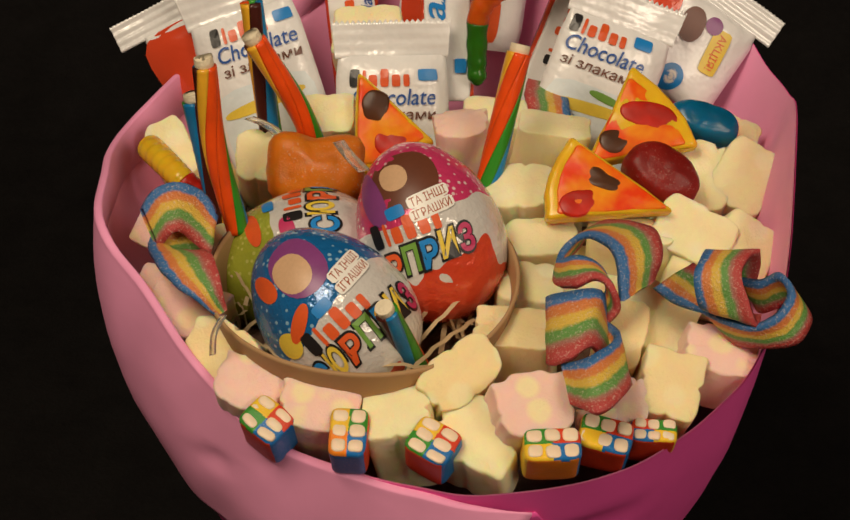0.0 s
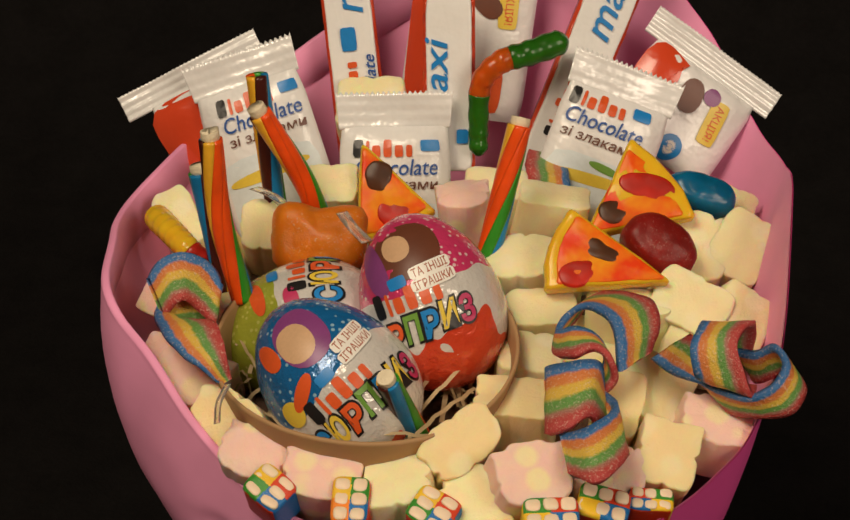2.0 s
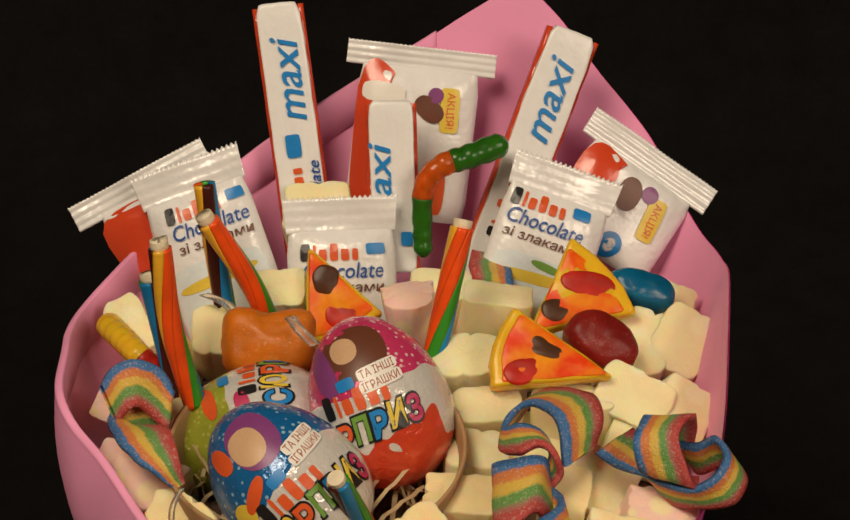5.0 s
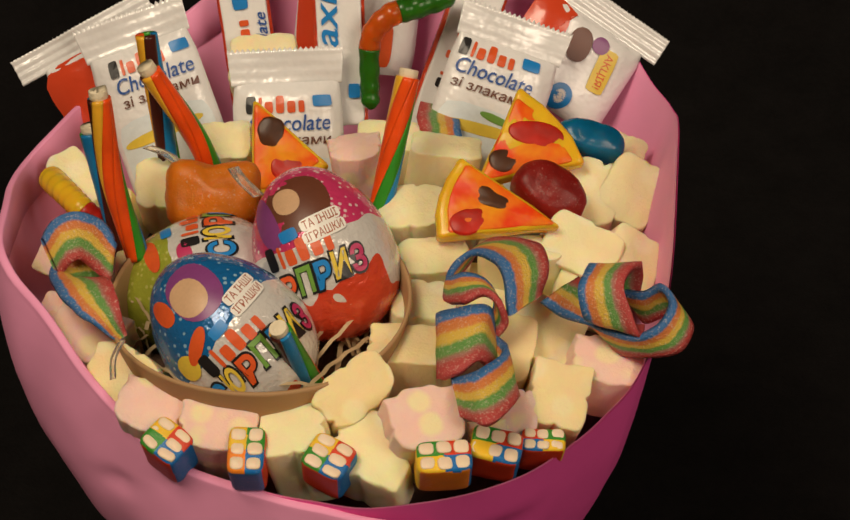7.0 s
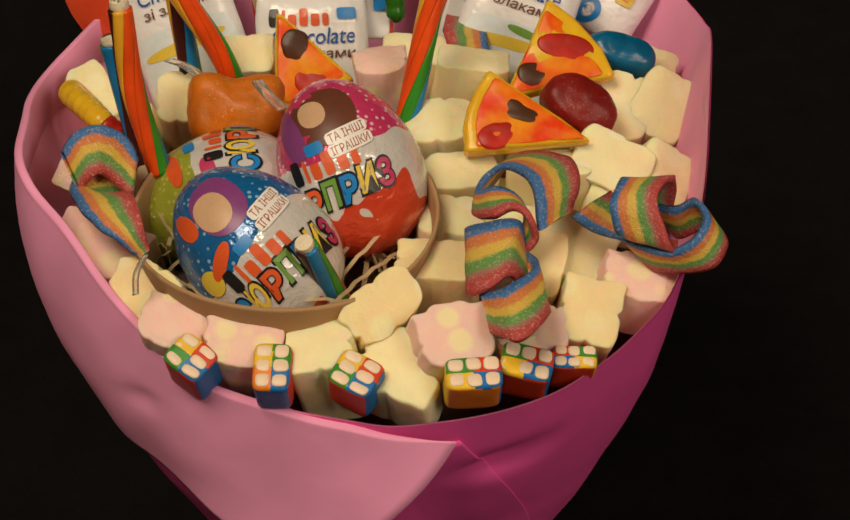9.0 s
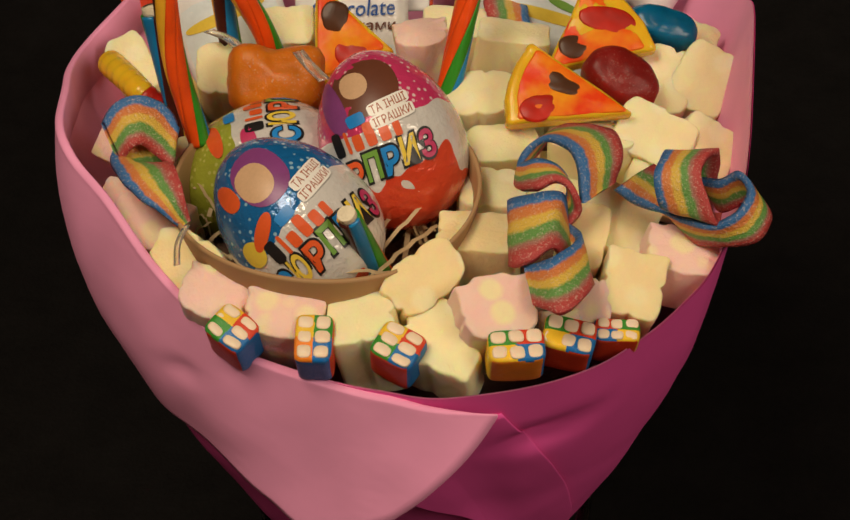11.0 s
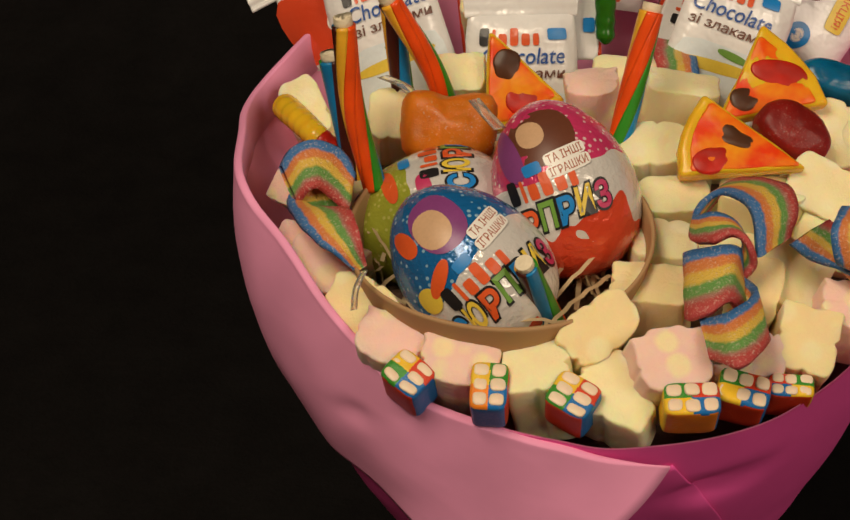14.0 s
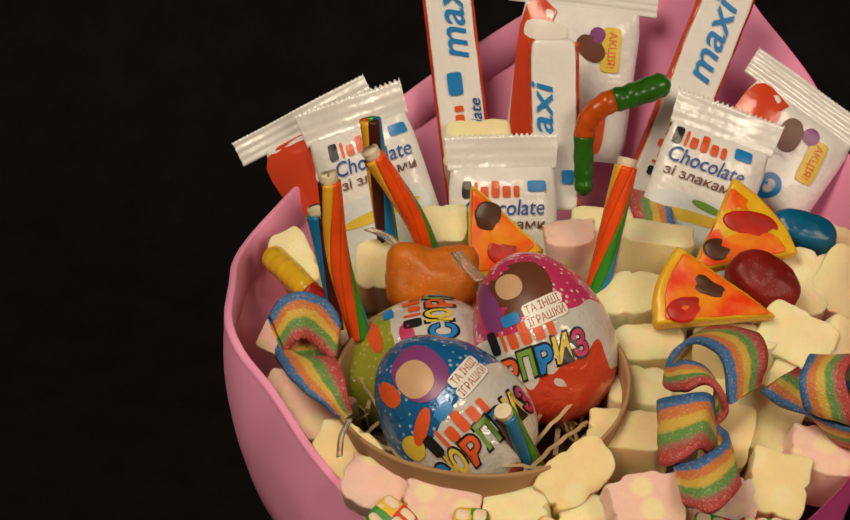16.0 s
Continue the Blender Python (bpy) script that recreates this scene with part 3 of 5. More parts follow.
# ---------- marshmallows ----------
MALLOW_SHAPES = {
    "block": dict(power=5.5, bumps=((48, 12, 0.05), (225, 12, 0.05), (84, 7, -0.06), (-70, 9, -0.04))),
    "bear": dict(power=3.8, bumps=((44, 10, 0.17), (136, 10, 0.17), (90, 13, -0.09), (2, 6, -0.15), (182, 6, -0.10), (-46, 11, 0.12), (-134, 11, 0.12), (-90, 7, -0.06))),
    "pig": dict(power=3.0, bumps=((40, 6, 0.20), (142, 6, 0.18), (56, 7, -0.06), (126, 7, -0.06), (-12, 6, -0.08), (194, 6, -0.08), (-90, 20, 0.06))),
    "lobe": dict(power=3.2, bumps=((80, 6, -0.14), (-95, 7, -0.10), (34, 12, 0.09), (150, 12, 0.08), (205, 6, -0.10))),
    "long": dict(power=4.2, bumps=((60, 15, 0.06), (200, 6, -0.12), (-20, 6, -0.10))),
}
count = [0]


def marshmallow(shape, colour, m, w, h, depth):
    count[0] += 1
    s = MALLOW_SHAPES[shape]
    k = count[0]
    # an extruded rope cut in lengths: small ribs run down its sides
    line = [(x * g, y * g) for (x, y), g in ((q, 1 + 0.011 * math.sin(9 * math.atan2(q[1], q[0]) + k) + 0.008 * math.sin(17 * math.atan2(q[1], q[0]) + 2 * k))
                                             for q in rounded(w * 1.04, h * 1.04, s["power"], 96, s["bumps"]))]
    v, f = pillow(line, depth, min(w, h) * 0.055, k * 1.37, 0.0004, 4, 0.0005 + 0.0003 * (k % 3))
    # each sits a little higher or lower than its neighbours and leans its own way
    m = m @ pose(0, 0, (0.0016, -0.0012, 0.0003, -0.0020)[k % 4], (4, -5, 0, 7, -3)[k % 5], (-5, 4, 7, -3, 0, 5, -7)[k % 7], 0)
    mat, word = {"cream": (CREAM, "cream white"), "peach": (PEACH, "pale peach"), "pink": (PINK, "pale pink and yellow")}[colour]
    kind = {"block": "squared", "bear": "bear-shaped", "pig": "pig-faced", "lobe": "lobed", "long": "long rounded"}[shape]
    ob = part("marshmallow", mesh_of("marshmallow", v, f), mat, None, "", m)
    return tagged(ob, f"{word} {kind} soft marshmallow packed among the others", "marshmallow", "marshmallows in the bouquet")


marshmallow("pig", "pink", facing(-0.0822, -0.0313, 0.2598, 55, -103, -16.9), 0.0221, 0.0199, 0.030)
marshmallow("block", "pink", facing(-0.0927, -0.0181, 0.2587, 55, -105, -15.8), 0.0109, 0.0088, 0.028)
marshmallow("lobe", "peach", facing(-0.0710, -0.0530, 0.2583, 55, -101, -22.7), 0.0206, 0.0175, 0.030)
marshmallow("pig", "pink", facing(-0.0599, -0.0667, 0.2553, 60, -100, -16.5), 0.0205, 0.0162, 0.030)
marshmallow("pig", "pink", facing(-0.0392, -0.0770, 0.2572, 66, -96, -1.3), 0.0225, 0.0160, 0.030)
marshmallow("bear", "cream", facing(-0.0172, -0.0789, 0.2545, 66, -93, 5.3), 0.0191, 0.0166, 0.030)
marshmallow("bear", "cream", facing(0.0068, -0.0847, 0.2527, 60, -89, -27.4), 0.0247, 0.0217, 0.021)
marshmallow("lobe", "peach", facing(0.0019, -0.0696, 0.2611, 52, -90, 38.6), 0.0240, 0.0155, 0.028)
marshmallow("pig", "pink", facing(0.0227, -0.0842, 0.2621, 55, -86, 8), 0.0218, 0.0188, 0.030)
marshmallow("bear", "peach", facing(0.0178, -0.0455, 0.2608, 80, -87, -12), 0.0229, 0.0157, 0.032)
marshmallow("lobe", "cream", facing(0.0237, -0.0207, 0.2626, 78, -86, -8.4), 0.0206, 0.0186, 0.034)
marshmallow("long", "cream", facing(0.0283, -0.0001, 0.2620, 72, -85, 2.8), 0.0228, 0.0143, 0.032)
marshmallow("lobe", "cream", facing(0.0215, 0.0195, 0.2714, 80, -87, -6.5), 0.0220, 0.0183, 0.030)
marshmallow("pig", "pink", facing(0.0030, 0.0475, 0.2773, 78, -90, 3.7), 0.0172, 0.0138, 0.034)
marshmallow("block", "cream", facing(0.0160, 0.0620, 0.2743, 80, -87, -5.8), 0.0225, 0.0141, 0.030)
marshmallow("block", "cream", facing(0.0350, 0.0565, 0.2700, 77, -84, -9.5), 0.0235, 0.0125, 0.034)
marshmallow("long", "cream", facing(0.0564, 0.0006, 0.2660, 74, -81, -11.3), 0.0265, 0.0104, 0.032)
marshmallow("block", "cream", facing(0.0765, 0.0005, 0.2640, 50, -78, -36.5), 0.0245, 0.0176, 0.034)
marshmallow("block", "cream", facing(0.0942, -0.0002, 0.2600, 50, -75, -42.6), 0.0198, 0.0200, 0.014)
marshmallow("block", "cream", facing(0.0970, 0.0364, 0.2626, 48, -74, -45.4), 0.0197, 0.0231, 0.014)
marshmallow("lobe", "cream", facing(0.0841, 0.0350, 0.2645, 50, -77, -28.5), 0.0188, 0.0239, 0.020)
marshmallow("block", "cream", facing(0.0968, 0.0644, 0.2625, 58, -74, -31.8), 0.0173, 0.0134, 0.020)
marshmallow("bear", "cream", facing(0.0620, -0.0373, 0.2594, 58, -80, -37), 0.0225, 0.0204, 0.034)
marshmallow("long", "peach", facing(0.0506, -0.0467, 0.2587, 50, -82, -20.4), 0.0134, 0.0209, 0.034)
marshmallow("bear", "peach", facing(0.0637, -0.0681, 0.2572, 58, -80, -22.7), 0.0177, 0.0203, 0.032)
marshmallow("pig", "pink", facing(0.0799, -0.0535, 0.2583, 66, -77, -26.2), 0.0216, 0.0160, 0.020)
marshmallow("lobe", "pink", facing(0.0512, -0.0736, 0.2548, 52, -82, -15.4), 0.0111, 0.0142, 0.030)
marshmallow("block", "cream", facing(-0.0427, 0.0599, 0.2722, 60, -97, 4), 0.0192, 0.0137, 0.034)
marshmallow("long", "cream", facing(-0.0936, 0.0445, 0.2691, 50, -105, 34.7), 0.0135, 0.0221, 0.032)
marshmallow("lobe", "cream", facing(-0.0635, 0.0399, 0.2688, 55, -100, 5.7), 0.0150, 0.0176, 0.034)
marshmallow("block", "cream", facing(0.0324, 0.0335, 0.2643, 72, -85, -8.8), 0.0216, 0.0140, 0.032)
marshmallow("block", "cream", facing(-0.0704, -0.0002, 0.2600, 50, -101, 6.5), 0.0106, 0.0131, 0.028)
marshmallow("block", "pink", facing(-0.0971, 0.0028, 0.2642, 50, -106, -15.4), 0.0093, 0.0107, 0.028)
marshmallow("pig", "pink", facing(0.0409, -0.0771, 0.2506, 58, -83, -4.3), 0.0111, 0.0068, 0.028)
marshmallow("block", "cream", facing(0.0711, 0.0345, 0.2584, 50, -79, -27.4), 0.0198, 0.0173, 0.032)
marshmallow("block", "peach", facing(0.0447, 0.0420, 0.2569, 67, -83, -4.1), 0.0201, 0.0148, 0.032)
marshmallow("block", "cream", facing(0.0459, -0.0007, 0.2499, 62, -83, -4.3), 0.0212, 0.0204, 0.030)
marshmallow("block", "cream", facing(0.0778, -0.0089, 0.2514, 50, -78, -28), 0.0208, 0.0184, 0.030)
marshmallow("block", "cream", facing(-0.0389, 0.0560, 0.2579, 55, -96, 3.5), 0.0183, 0.0157, 0.032)
marshmallow("block", "cream", facing(-0.0169, 0.0624, 0.2584, 55, -93, 1.5), 0.0183, 0.0136, 0.032)
marshmallow("block", "cream", facing(-0.0820, 0.0435, 0.2571, 55, -103, 7.5), 0.0149, 0.0162, 0.032)
marshmallow("block", "cream", facing(-0.0294, 0.1000, 0.2835, 62, -90, -1.3), 0.0235, 0.0200, 0.024)


# ---------- chocolate eggs ----------
EGG_R, EGG_H = 0.0228, 0.0290


def egg_r(v):
    k = max(-0.999, min(0.999, v / EGG_H))
    return EGG_R * math.sqrt(1 - k * k) * (1 - 0.13 * k)


def on_egg(u, v, lift=0.0):
    """The place on the egg's skin at u round from the front and v along its axis."""
    r = egg_r(v) + 0.00018 + lift
    a = u / max(egg_r(v), 0.006)
    return np.array((r * math.sin(a), v, r * math.cos(a)))


def fine(outline, n=5):
    """A filled patch with inner rings, so that it bends with the egg."""
    o = np.array(outline)
    c = o.mean(0)
    return [c + (o - c) * k / n for k in range(1, n + 1)], c


def egg_patch(name, outline, mat, parent, lift):
    lps, c = fine(outline)
    m = len(outline)
    v = [on_egg(*c, lift)] + [on_egg(*p, lift) for lp in lps for p in lp]
    f = [(0, 1 + k, 1 + (k + 1) % m) for k in range(m)]
    for i in range(len(lps) - 1):
        for k in range(m):
            a, b = 1 + i * m + k, 1 + i * m + (k + 1) % m
            f.append((a, a + m, b + m, b))
    return part(name, mesh_of(name, v, f), mat, parent)


def moved(outline, x, y, turn=0.0):
    c, s = math.cos(radians(turn)), math.sin(radians(turn))
    return [(x + c * a - s * b, y + s * a + c * b) for a, b in outline]


def chocolate_egg(m, foil, label, mark, badge, word, plate, pictures):
    root = thing("chocolate_egg", m, label, "chocolate egg", "eggs in the card cup")
    loops = []
    for k in range(41):
        v = -EGG_H * math.cos(math.pi * k / 40)
        loops.append([np.array((max(egg_r(v), 2e-4) * math.sin(a), v, max(egg_r(v), 2e-4) * math.cos(a))) for a in np.arange(64) * 2 * math.pi / 64])
    loops = [[p + wobble(p, 120, 0.0003, 2) for p in lp] for lp in loops]
    v, f = rings(loops)
    skin = part("foil", mesh_of("foil", v, f), foil, root)
    for k, (o, mat) in enumerate(pictures):
        egg_patch("printed_patch", o, mat, skin, 0.00005 + 0.00004 * k)
    # the word plate, the maker's blocks and the big coloured word
    px, py, turn = plate
    for k, (text, w) in enumerate((("ТА ІНШІ", 0.0115), ("ІГРАШКИ", 0.0125))):
        yy = py - k * 0.0040
        egg_patch("word_plate", moved(rounded(w + 0.002, 0.0041, 6, 24), px, yy, turn), INK_WHITE, skin, 0.00026)
        c, s = math.cos(radians(turn)), math.sin(radians(turn))
        lettering(text, px - c * w / 2 + s * 0.0013, yy - s * w / 2 - c * 0.0013, w, 0.0027, INK_RUST, skin, on_egg, 0, turn, lift=0.00034)
    logo(*mark, skin, on_egg, 0, 0, 0.0002)
    egg_patch("blue_badge", moved(rounded(0.0062, 0.0038, 6, 24), *badge, 4), INK_BLUE, skin, 0.0002)
    cols = (INK_BLUE, INK_YELLOW, INK_ORANGE, INK_GREEN, INK_BLUE, INK_YELLOW, CAP_PINK)
    wx, wy, step, rise = word
    for k, ch in enumerate("СЮРПРИЗ"):
        x = wx + k * step
        y = wy + rise * k + 0.0007 * (k % 2)
        lettering(ch, x - 0.0006, y - 0.0006, step * 1.04, 0.0104, INK_BLACK, skin, on_egg, 0.10, 0, 0.075, lift=0.0002)
        lettering(ch, x + 0.0001, y + 0.0002, step * 0.84, 0.0088, cols[k], skin, on_egg, 0.10, 0, 0.035, name="letter", lift=0.00042)
    return root


CAP_PINK = plain("ink_hot_pink", (0.50, 0.03, 0.12), 0.35, 0.1)
FOIL_PINK = egg_foil("foil_pink", (0.62, 0.045, 0.15), (0.85, 0.7, 0.7), 0.0050, -0.0125)
FOIL_BLUE = egg_foil("foil_blue", (0.01, 0.13, 0.36), (0.35, 0.60, 0.75), 0.0005, -0.0260, 0.12)
FOIL_GREEN = egg_foil("foil_green", (0.34, 0.38, 0.04), (0.55, 0.55, 0.15), 0.0040, -0.0215)
chocolate_egg(facing(-0.0077, -0.0088, 0.2701, 33, -90, 20.6), FOIL_PINK,
    "foil-wrapped chocolate egg with a pink dotted top", (-0.0185, 0.0000, 0.0250, 0.0076), (-0.0077, 0.0092), (-0.0287, -0.0122, 0.0060, 0.0004), (0.0036, 0.0105, 3),
    [(moved(rounded(0.0220, 0.0170, 2.3, 24), -0.0016, 0.0173, 0), INK_BROWN), (moved(rounded(0.0090, 0.0080, 2.2, 24), -0.0045, 0.0193, 0), INK_SKIN), (moved(rounded(0.0090, 0.0170, 2.3, 24), -0.0142, 0.0149, 8), INK_PURPLE)])
chocolate_egg(facing(-0.0364, -0.0395, 0.2615, 36, -90, 43.6), FOIL_BLUE,
    "foil-wrapped chocolate egg with a blue dotted top", (-0.0130, -0.0070, 0.0250, 0.0074), (-0.0012, 0.0024), (-0.0185, -0.0172, 0.0064, 0.0001), (0.0126, 0.0072, 5),
    [(moved(rounded(0.0170, 0.0180, 2.3, 24), 0.0017, 0.0160, 0), INK_PURPLE), (moved(rounded(0.0115, 0.0120, 2.2, 24), -0.0008, 0.0158, 0), INK_SKIN), (moved(rounded(0.0085, 0.0085, 2.1, 24), -0.0172, 0.0006, 0), INK_YELLOW), (moved(rounded(0.0130, 0.0045, 2.2, 24), -0.0096, 0.0035, 30), INK_ORANGE), (moved(rounded(0.0070, 0.0090, 2.2, 24), -0.0105, 0.0179, 0), INK_ORANGE)])
chocolate_egg(facing(-0.0487, -0.0020, 0.2535, 42, -95, 105.0), FOIL_GREEN,
    "foil-wrapped chocolate egg with a green top lying on its side", (0.0105, -0.0058, 0.0235, 0.0062), (0.0203, 0.0052), (0.0038, -0.0168, 0.0066, 0.0), (-0.0080, 0.0040, 3),
    [(moved(rounded(0.0050, 0.0040, 2.3, 24), 0.0161, 0.0172, 10), INK_BLACK), (moved(rounded(0.0040, 0.0030, 2.3, 24), 0.0134, 0.0229, 10), INK_BLACK), (moved(rounded(0.0140, 0.0050, 2.2, 24), 0.0116, 0.0108, 8), INK_ORANGE), (moved(rounded(0.0090, 0.0050, 2.2, 24), 0.0083, -0.0004, 8), CAP_PINK)])


# ---------- twisted liquorice sticks ----------
def candy_stick(p0, p1, r, turns, phase, order, label, core=True, bend=(0, 0, 0)):
    """Five coloured strands wound round a white core, each a part."""
    p0, p1 = np.array(p0), np.array(p1)
    L = np.linalg.norm(p1 - p0)
    root = thing("liquorice_stick", pose(*p0), label, "candy stick", "twisted candy sticks")
    path = along([(0, 0, 0), (p1 - p0) / 2 + np.array(bend), p1 - p0], 48)
    tan = np.gradient(path, axis=0)
    tan /= np.linalg.norm(tan, axis=1)[:, None]
    n = len(order)
    for k, mat in enumerate(order):
        loops = []
        for i, (p, t) in enumerate(zip(path, tan)):
            a = np.cross((0.1, 1.0, 0.1), t)
            a /= np.linalg.norm(a)
            b = np.cross(t, a)
            s = i / 48
            rot = phase + turns * 2 * math.pi * s
            lo, hi = rot + 2 * math.pi * k / n, rot + 2 * math.pi * (k + 1) / n
            lp = []
            for q in np.linspace(lo, hi, 7):
                g = 1.0 - 0.035 * abs((q - lo) / (hi - lo) * 2 - 1) ** 3
                lp.append(p + r * g * (math.cos(q) * a + math.sin(q) * b))
            for q in (hi, (lo + hi) / 2, lo):
                lp.append(p + r * 0.45 * (math.cos(q) * a + math.sin(q) * b))
            loops.append(lp)
        v, f = rings(loops)
        part("strand", mesh_of("strand", v, f), mat, root)
    if core:
        tip = [path[0], path[24], path[-1], path[-1] + tan[-1] * r * 0.7]
        v, f = tube(along(tip, 40), lambda s: r * (0.55 if s < 0.66 else 0.80 * math.sqrt(max(0.02, 1 - ((s - 0.66) / 0.34) ** 4))), 14)
        part("core", mesh_of("core", v, f), CORE, root, "white fondant core")
    return root


candy_stick((-0.0739, 0.0140, 0.2579), (-0.0815, 0.0200, 0.3005), 0.0038, 0.22, 2.40, (LIC_BLUE, LIC_BROWN, LIC_YELLOW, LIC_RED, LIC_GREEN),
    "twisted blue, brown and amber liquorice stick with a white core", True)
candy_stick((-0.0672, -0.0040, 0.2676), (-0.0756, 0.0040, 0.3216), 0.0038, 0.40, -0.35, (LIC_BLUE, LIC_BROWN, LIC_YELLOW, LIC_RED, LIC_RED, LIC_GREEN),
    "twisted red, amber and green liquorice stick with a white core", True, bend=(-0.0020, 0, 0))
candy_stick((-0.0582, 0.0468, 0.2547), (-0.0653, 0.0585, 0.3152), 0.0038, 0.30, 1.60, (LIC_YELLOW, LIC_BROWN, LIC_BLUE, LIC_GREEN, LIC_RED),
    "hollow twisted brown and blue liquorice stick", False)
candy_stick((-0.0419, 0.0463, 0.2554), (-0.0635, 0.0433, 0.3090), 0.0039, 0.40, -0.65, (LIC_BLUE, LIC_BROWN, LIC_YELLOW, LIC_RED, LIC_RED, LIC_GREEN),
    "twisted red and amber liquorice stick with a white core", True, bend=(0.0030, 0, 0))
candy_stick((0.0104, 0.0220, 0.2622), (0.0214, 0.0430, 0.3050), 0.0041, 0.46, -1.75, (LIC_BLUE, LIC_BROWN, LIC_YELLOW, LIC_RED, LIC_RED, LIC_GREEN),
    "twisted red and green liquorice stick with a white core", True)
candy_stick((-0.0098, -0.0500, 0.2460), (-0.0201, -0.0620, 0.2777), 0.0036, 0.20, 1.00, (LIC_YELLOW, LIC_BROWN, LIC_BLUE, LIC_GREEN, LIC_RED),
    "short twisted liquorice stick among the chocolate eggs", True)


# ---------- jellies ----------
def pizza_gummy(m, w, h, d, toppings, label):
    """A wedge of fruit gum: yellow crust body, orange-red top, raised toppings. The tip is at +y, the crust at -y."""
    root = thing("pizza_gummy", m, label, "gummy candy", "pizza-shaped gummies")
    corner = [(-w / 2, -h / 2), (w / 2, -h / 2), (0.0, h / 2)]

    def wedge(scale, rad):
        pts = []
        for k, (x, y) in enumerate(corner):
            a = np.array((x, y)) * scale
            for q in np.linspace(0, 1, 9):
                d0 = np.array(corner[(k - 1) % 3]) - corner[k]
                d1 = np.array(corner[(k + 1) % 3]) - corner[k]
                s = a + d0 / np.linalg.norm(d0) * rad * (1 - q) ** 2 + d1 / np.linalg.norm(d1) * rad * q ** 2
                pts.append(tuple(s))
            b = np.array(corner[(k + 1) % 3]) * scale
            for q in (0.3, 0.5, 0.7):
                bow = np.array((0, -0.06 * h)) * math.sin(math.pi * q) if k == 0 else 0
                pts.append(tuple(a * (1 - q) + b * q + bow))
        return pts
    v, f = pillow(wedge(1.07, 0.0032), d, 0.0022, w * 900, 0.0007, 4, 0.0003)
    part("base", mesh_of("base", v, f), GUM_YELLOW, root, "yellow gum base and crust")
    v, f = pillow(wedge(0.92, 0.0028), 0.003, 0.0011, w * 700, 0.0005, 4, 0.0004)
    top = part("top_layer", mesh_of("top_layer", v, f), PIZZA_TOP, root, "orange-red glossy top", pose(0, 0.0006, 0.0003))
    for x, y, a, b, turn, mat in toppings:
        v, f = pillow(rounded(a, b, 2.3, 28, ((x * 40000 % 360, 25, 0.12), (y * 70000 % 360, 20, -0.14))), 0.0020, 0.0010, x * 3000, 0.0005, 4, 0.0003)
        part("topping", mesh_of("topping", v, f), mat, top, "", pose(x, y - 0.0006, 0.0003, 0, 0, turn))
    return root


def blob(name, m, w, h, d, mat, label, power=2.6, bumps=(), seed=1.0, amount=0.0009, edge=0.38):
    v, f = pillow(rounded(w, h, power, 40, bumps), d, min(w, h, d) * edge, seed, amount, 6, d * 0.06)
    return tagged(part(name, mesh_of(name, v, f), mat, None, "", m), label, "gummy candy")


def gummy_worm(points, r, sections, label, taper=0.6, ribs=0.032):
    """A ribbed worm of two or three coloured lengths, each a part."""
    o = np.array(points[0], float)
    root = thing("gummy_worm", pose(*o), label, "gummy worm")
    path = along([np.array(p) - o for p in points], 120)
    i0 = 0
    for k, (share, mat) in enumerate(sections):
        i1 = min(120, i0 + int(120 * share))
        n = i1 - i0

        def rad(s, i0=i0, n=n, k=k):
            g = (i0 + s * n) / 120
            rr = r * (1 + ribs * math.sin(g * 70)) * (1 - (1 - taper) * g)
            end = min(1.0, math.sqrt(max(0.02, min(g, 1 - g) / 0.05)))
            return rr * end
        v, f = tube(path[i0:i1 + 1], rad, 16)
        part("body_section", mesh_of("body_section", v, f), mat, root)
        i0 = i1
    return root


pizza_gummy(facing(0.0513, 0.0045, 0.2763, 52, -90, -106.9), 0.0282, 0.0373, 0.0080,
    [(-0.0032, -0.0052, 0.0140, 0.0070, 81, GUM_DARK), (0.0064, -0.0103, 0.0130, 0.0090, 128, GUM_RED)],
    "glossy pizza-slice gummy lying on the marshmallows")
pizza_gummy(facing(0.0572, 0.0394, 0.2768, 48, -90, -231.9), 0.0334, 0.0325, 0.0080,
    [(0.0005, -0.0099, 0.0190, 0.0095, 219, GUM_RED), (0.0004, 0.0047, 0.0100, 0.0090, 231, GUM_DARK)],
    "glossy pizza-slice gummy leaning on marshmallows")
pizza_gummy(facing(-0.0250, 0.0520, 0.2769, 38, -90, 22.9), 0.0281, 0.0314, 0.0080,
    [(0.0006, 0.0028, 0.0090, 0.0110, -22, GUM_DARK), (0.0011, -0.0104, 0.0120, 0.0095, -22, GUM_RED)],
    "pizza-slice gummy standing before the centre bar")
blob("gummy_bear", facing(-0.0451, 0.0206, 0.2774, 45, -97, 1.8), 0.0316, 0.0223, 0.018, SUGAR_ORANGE,
    "sugared orange jelly sweet behind the eggs", 4.5, ((45, 14, 0.08), (135, 14, 0.08), (90, 12, -0.07)), 3.0)
blob("jelly_sweet", facing(0.0688, 0.0205, 0.2754, 50, -79, -40.2), 0.0252, 0.0179, 0.014, SUGAR_RED,
    "sugared dark red jelly sweet beside the pizza gummies", 2.4, ((200, 30, 0.06),), 5.0)
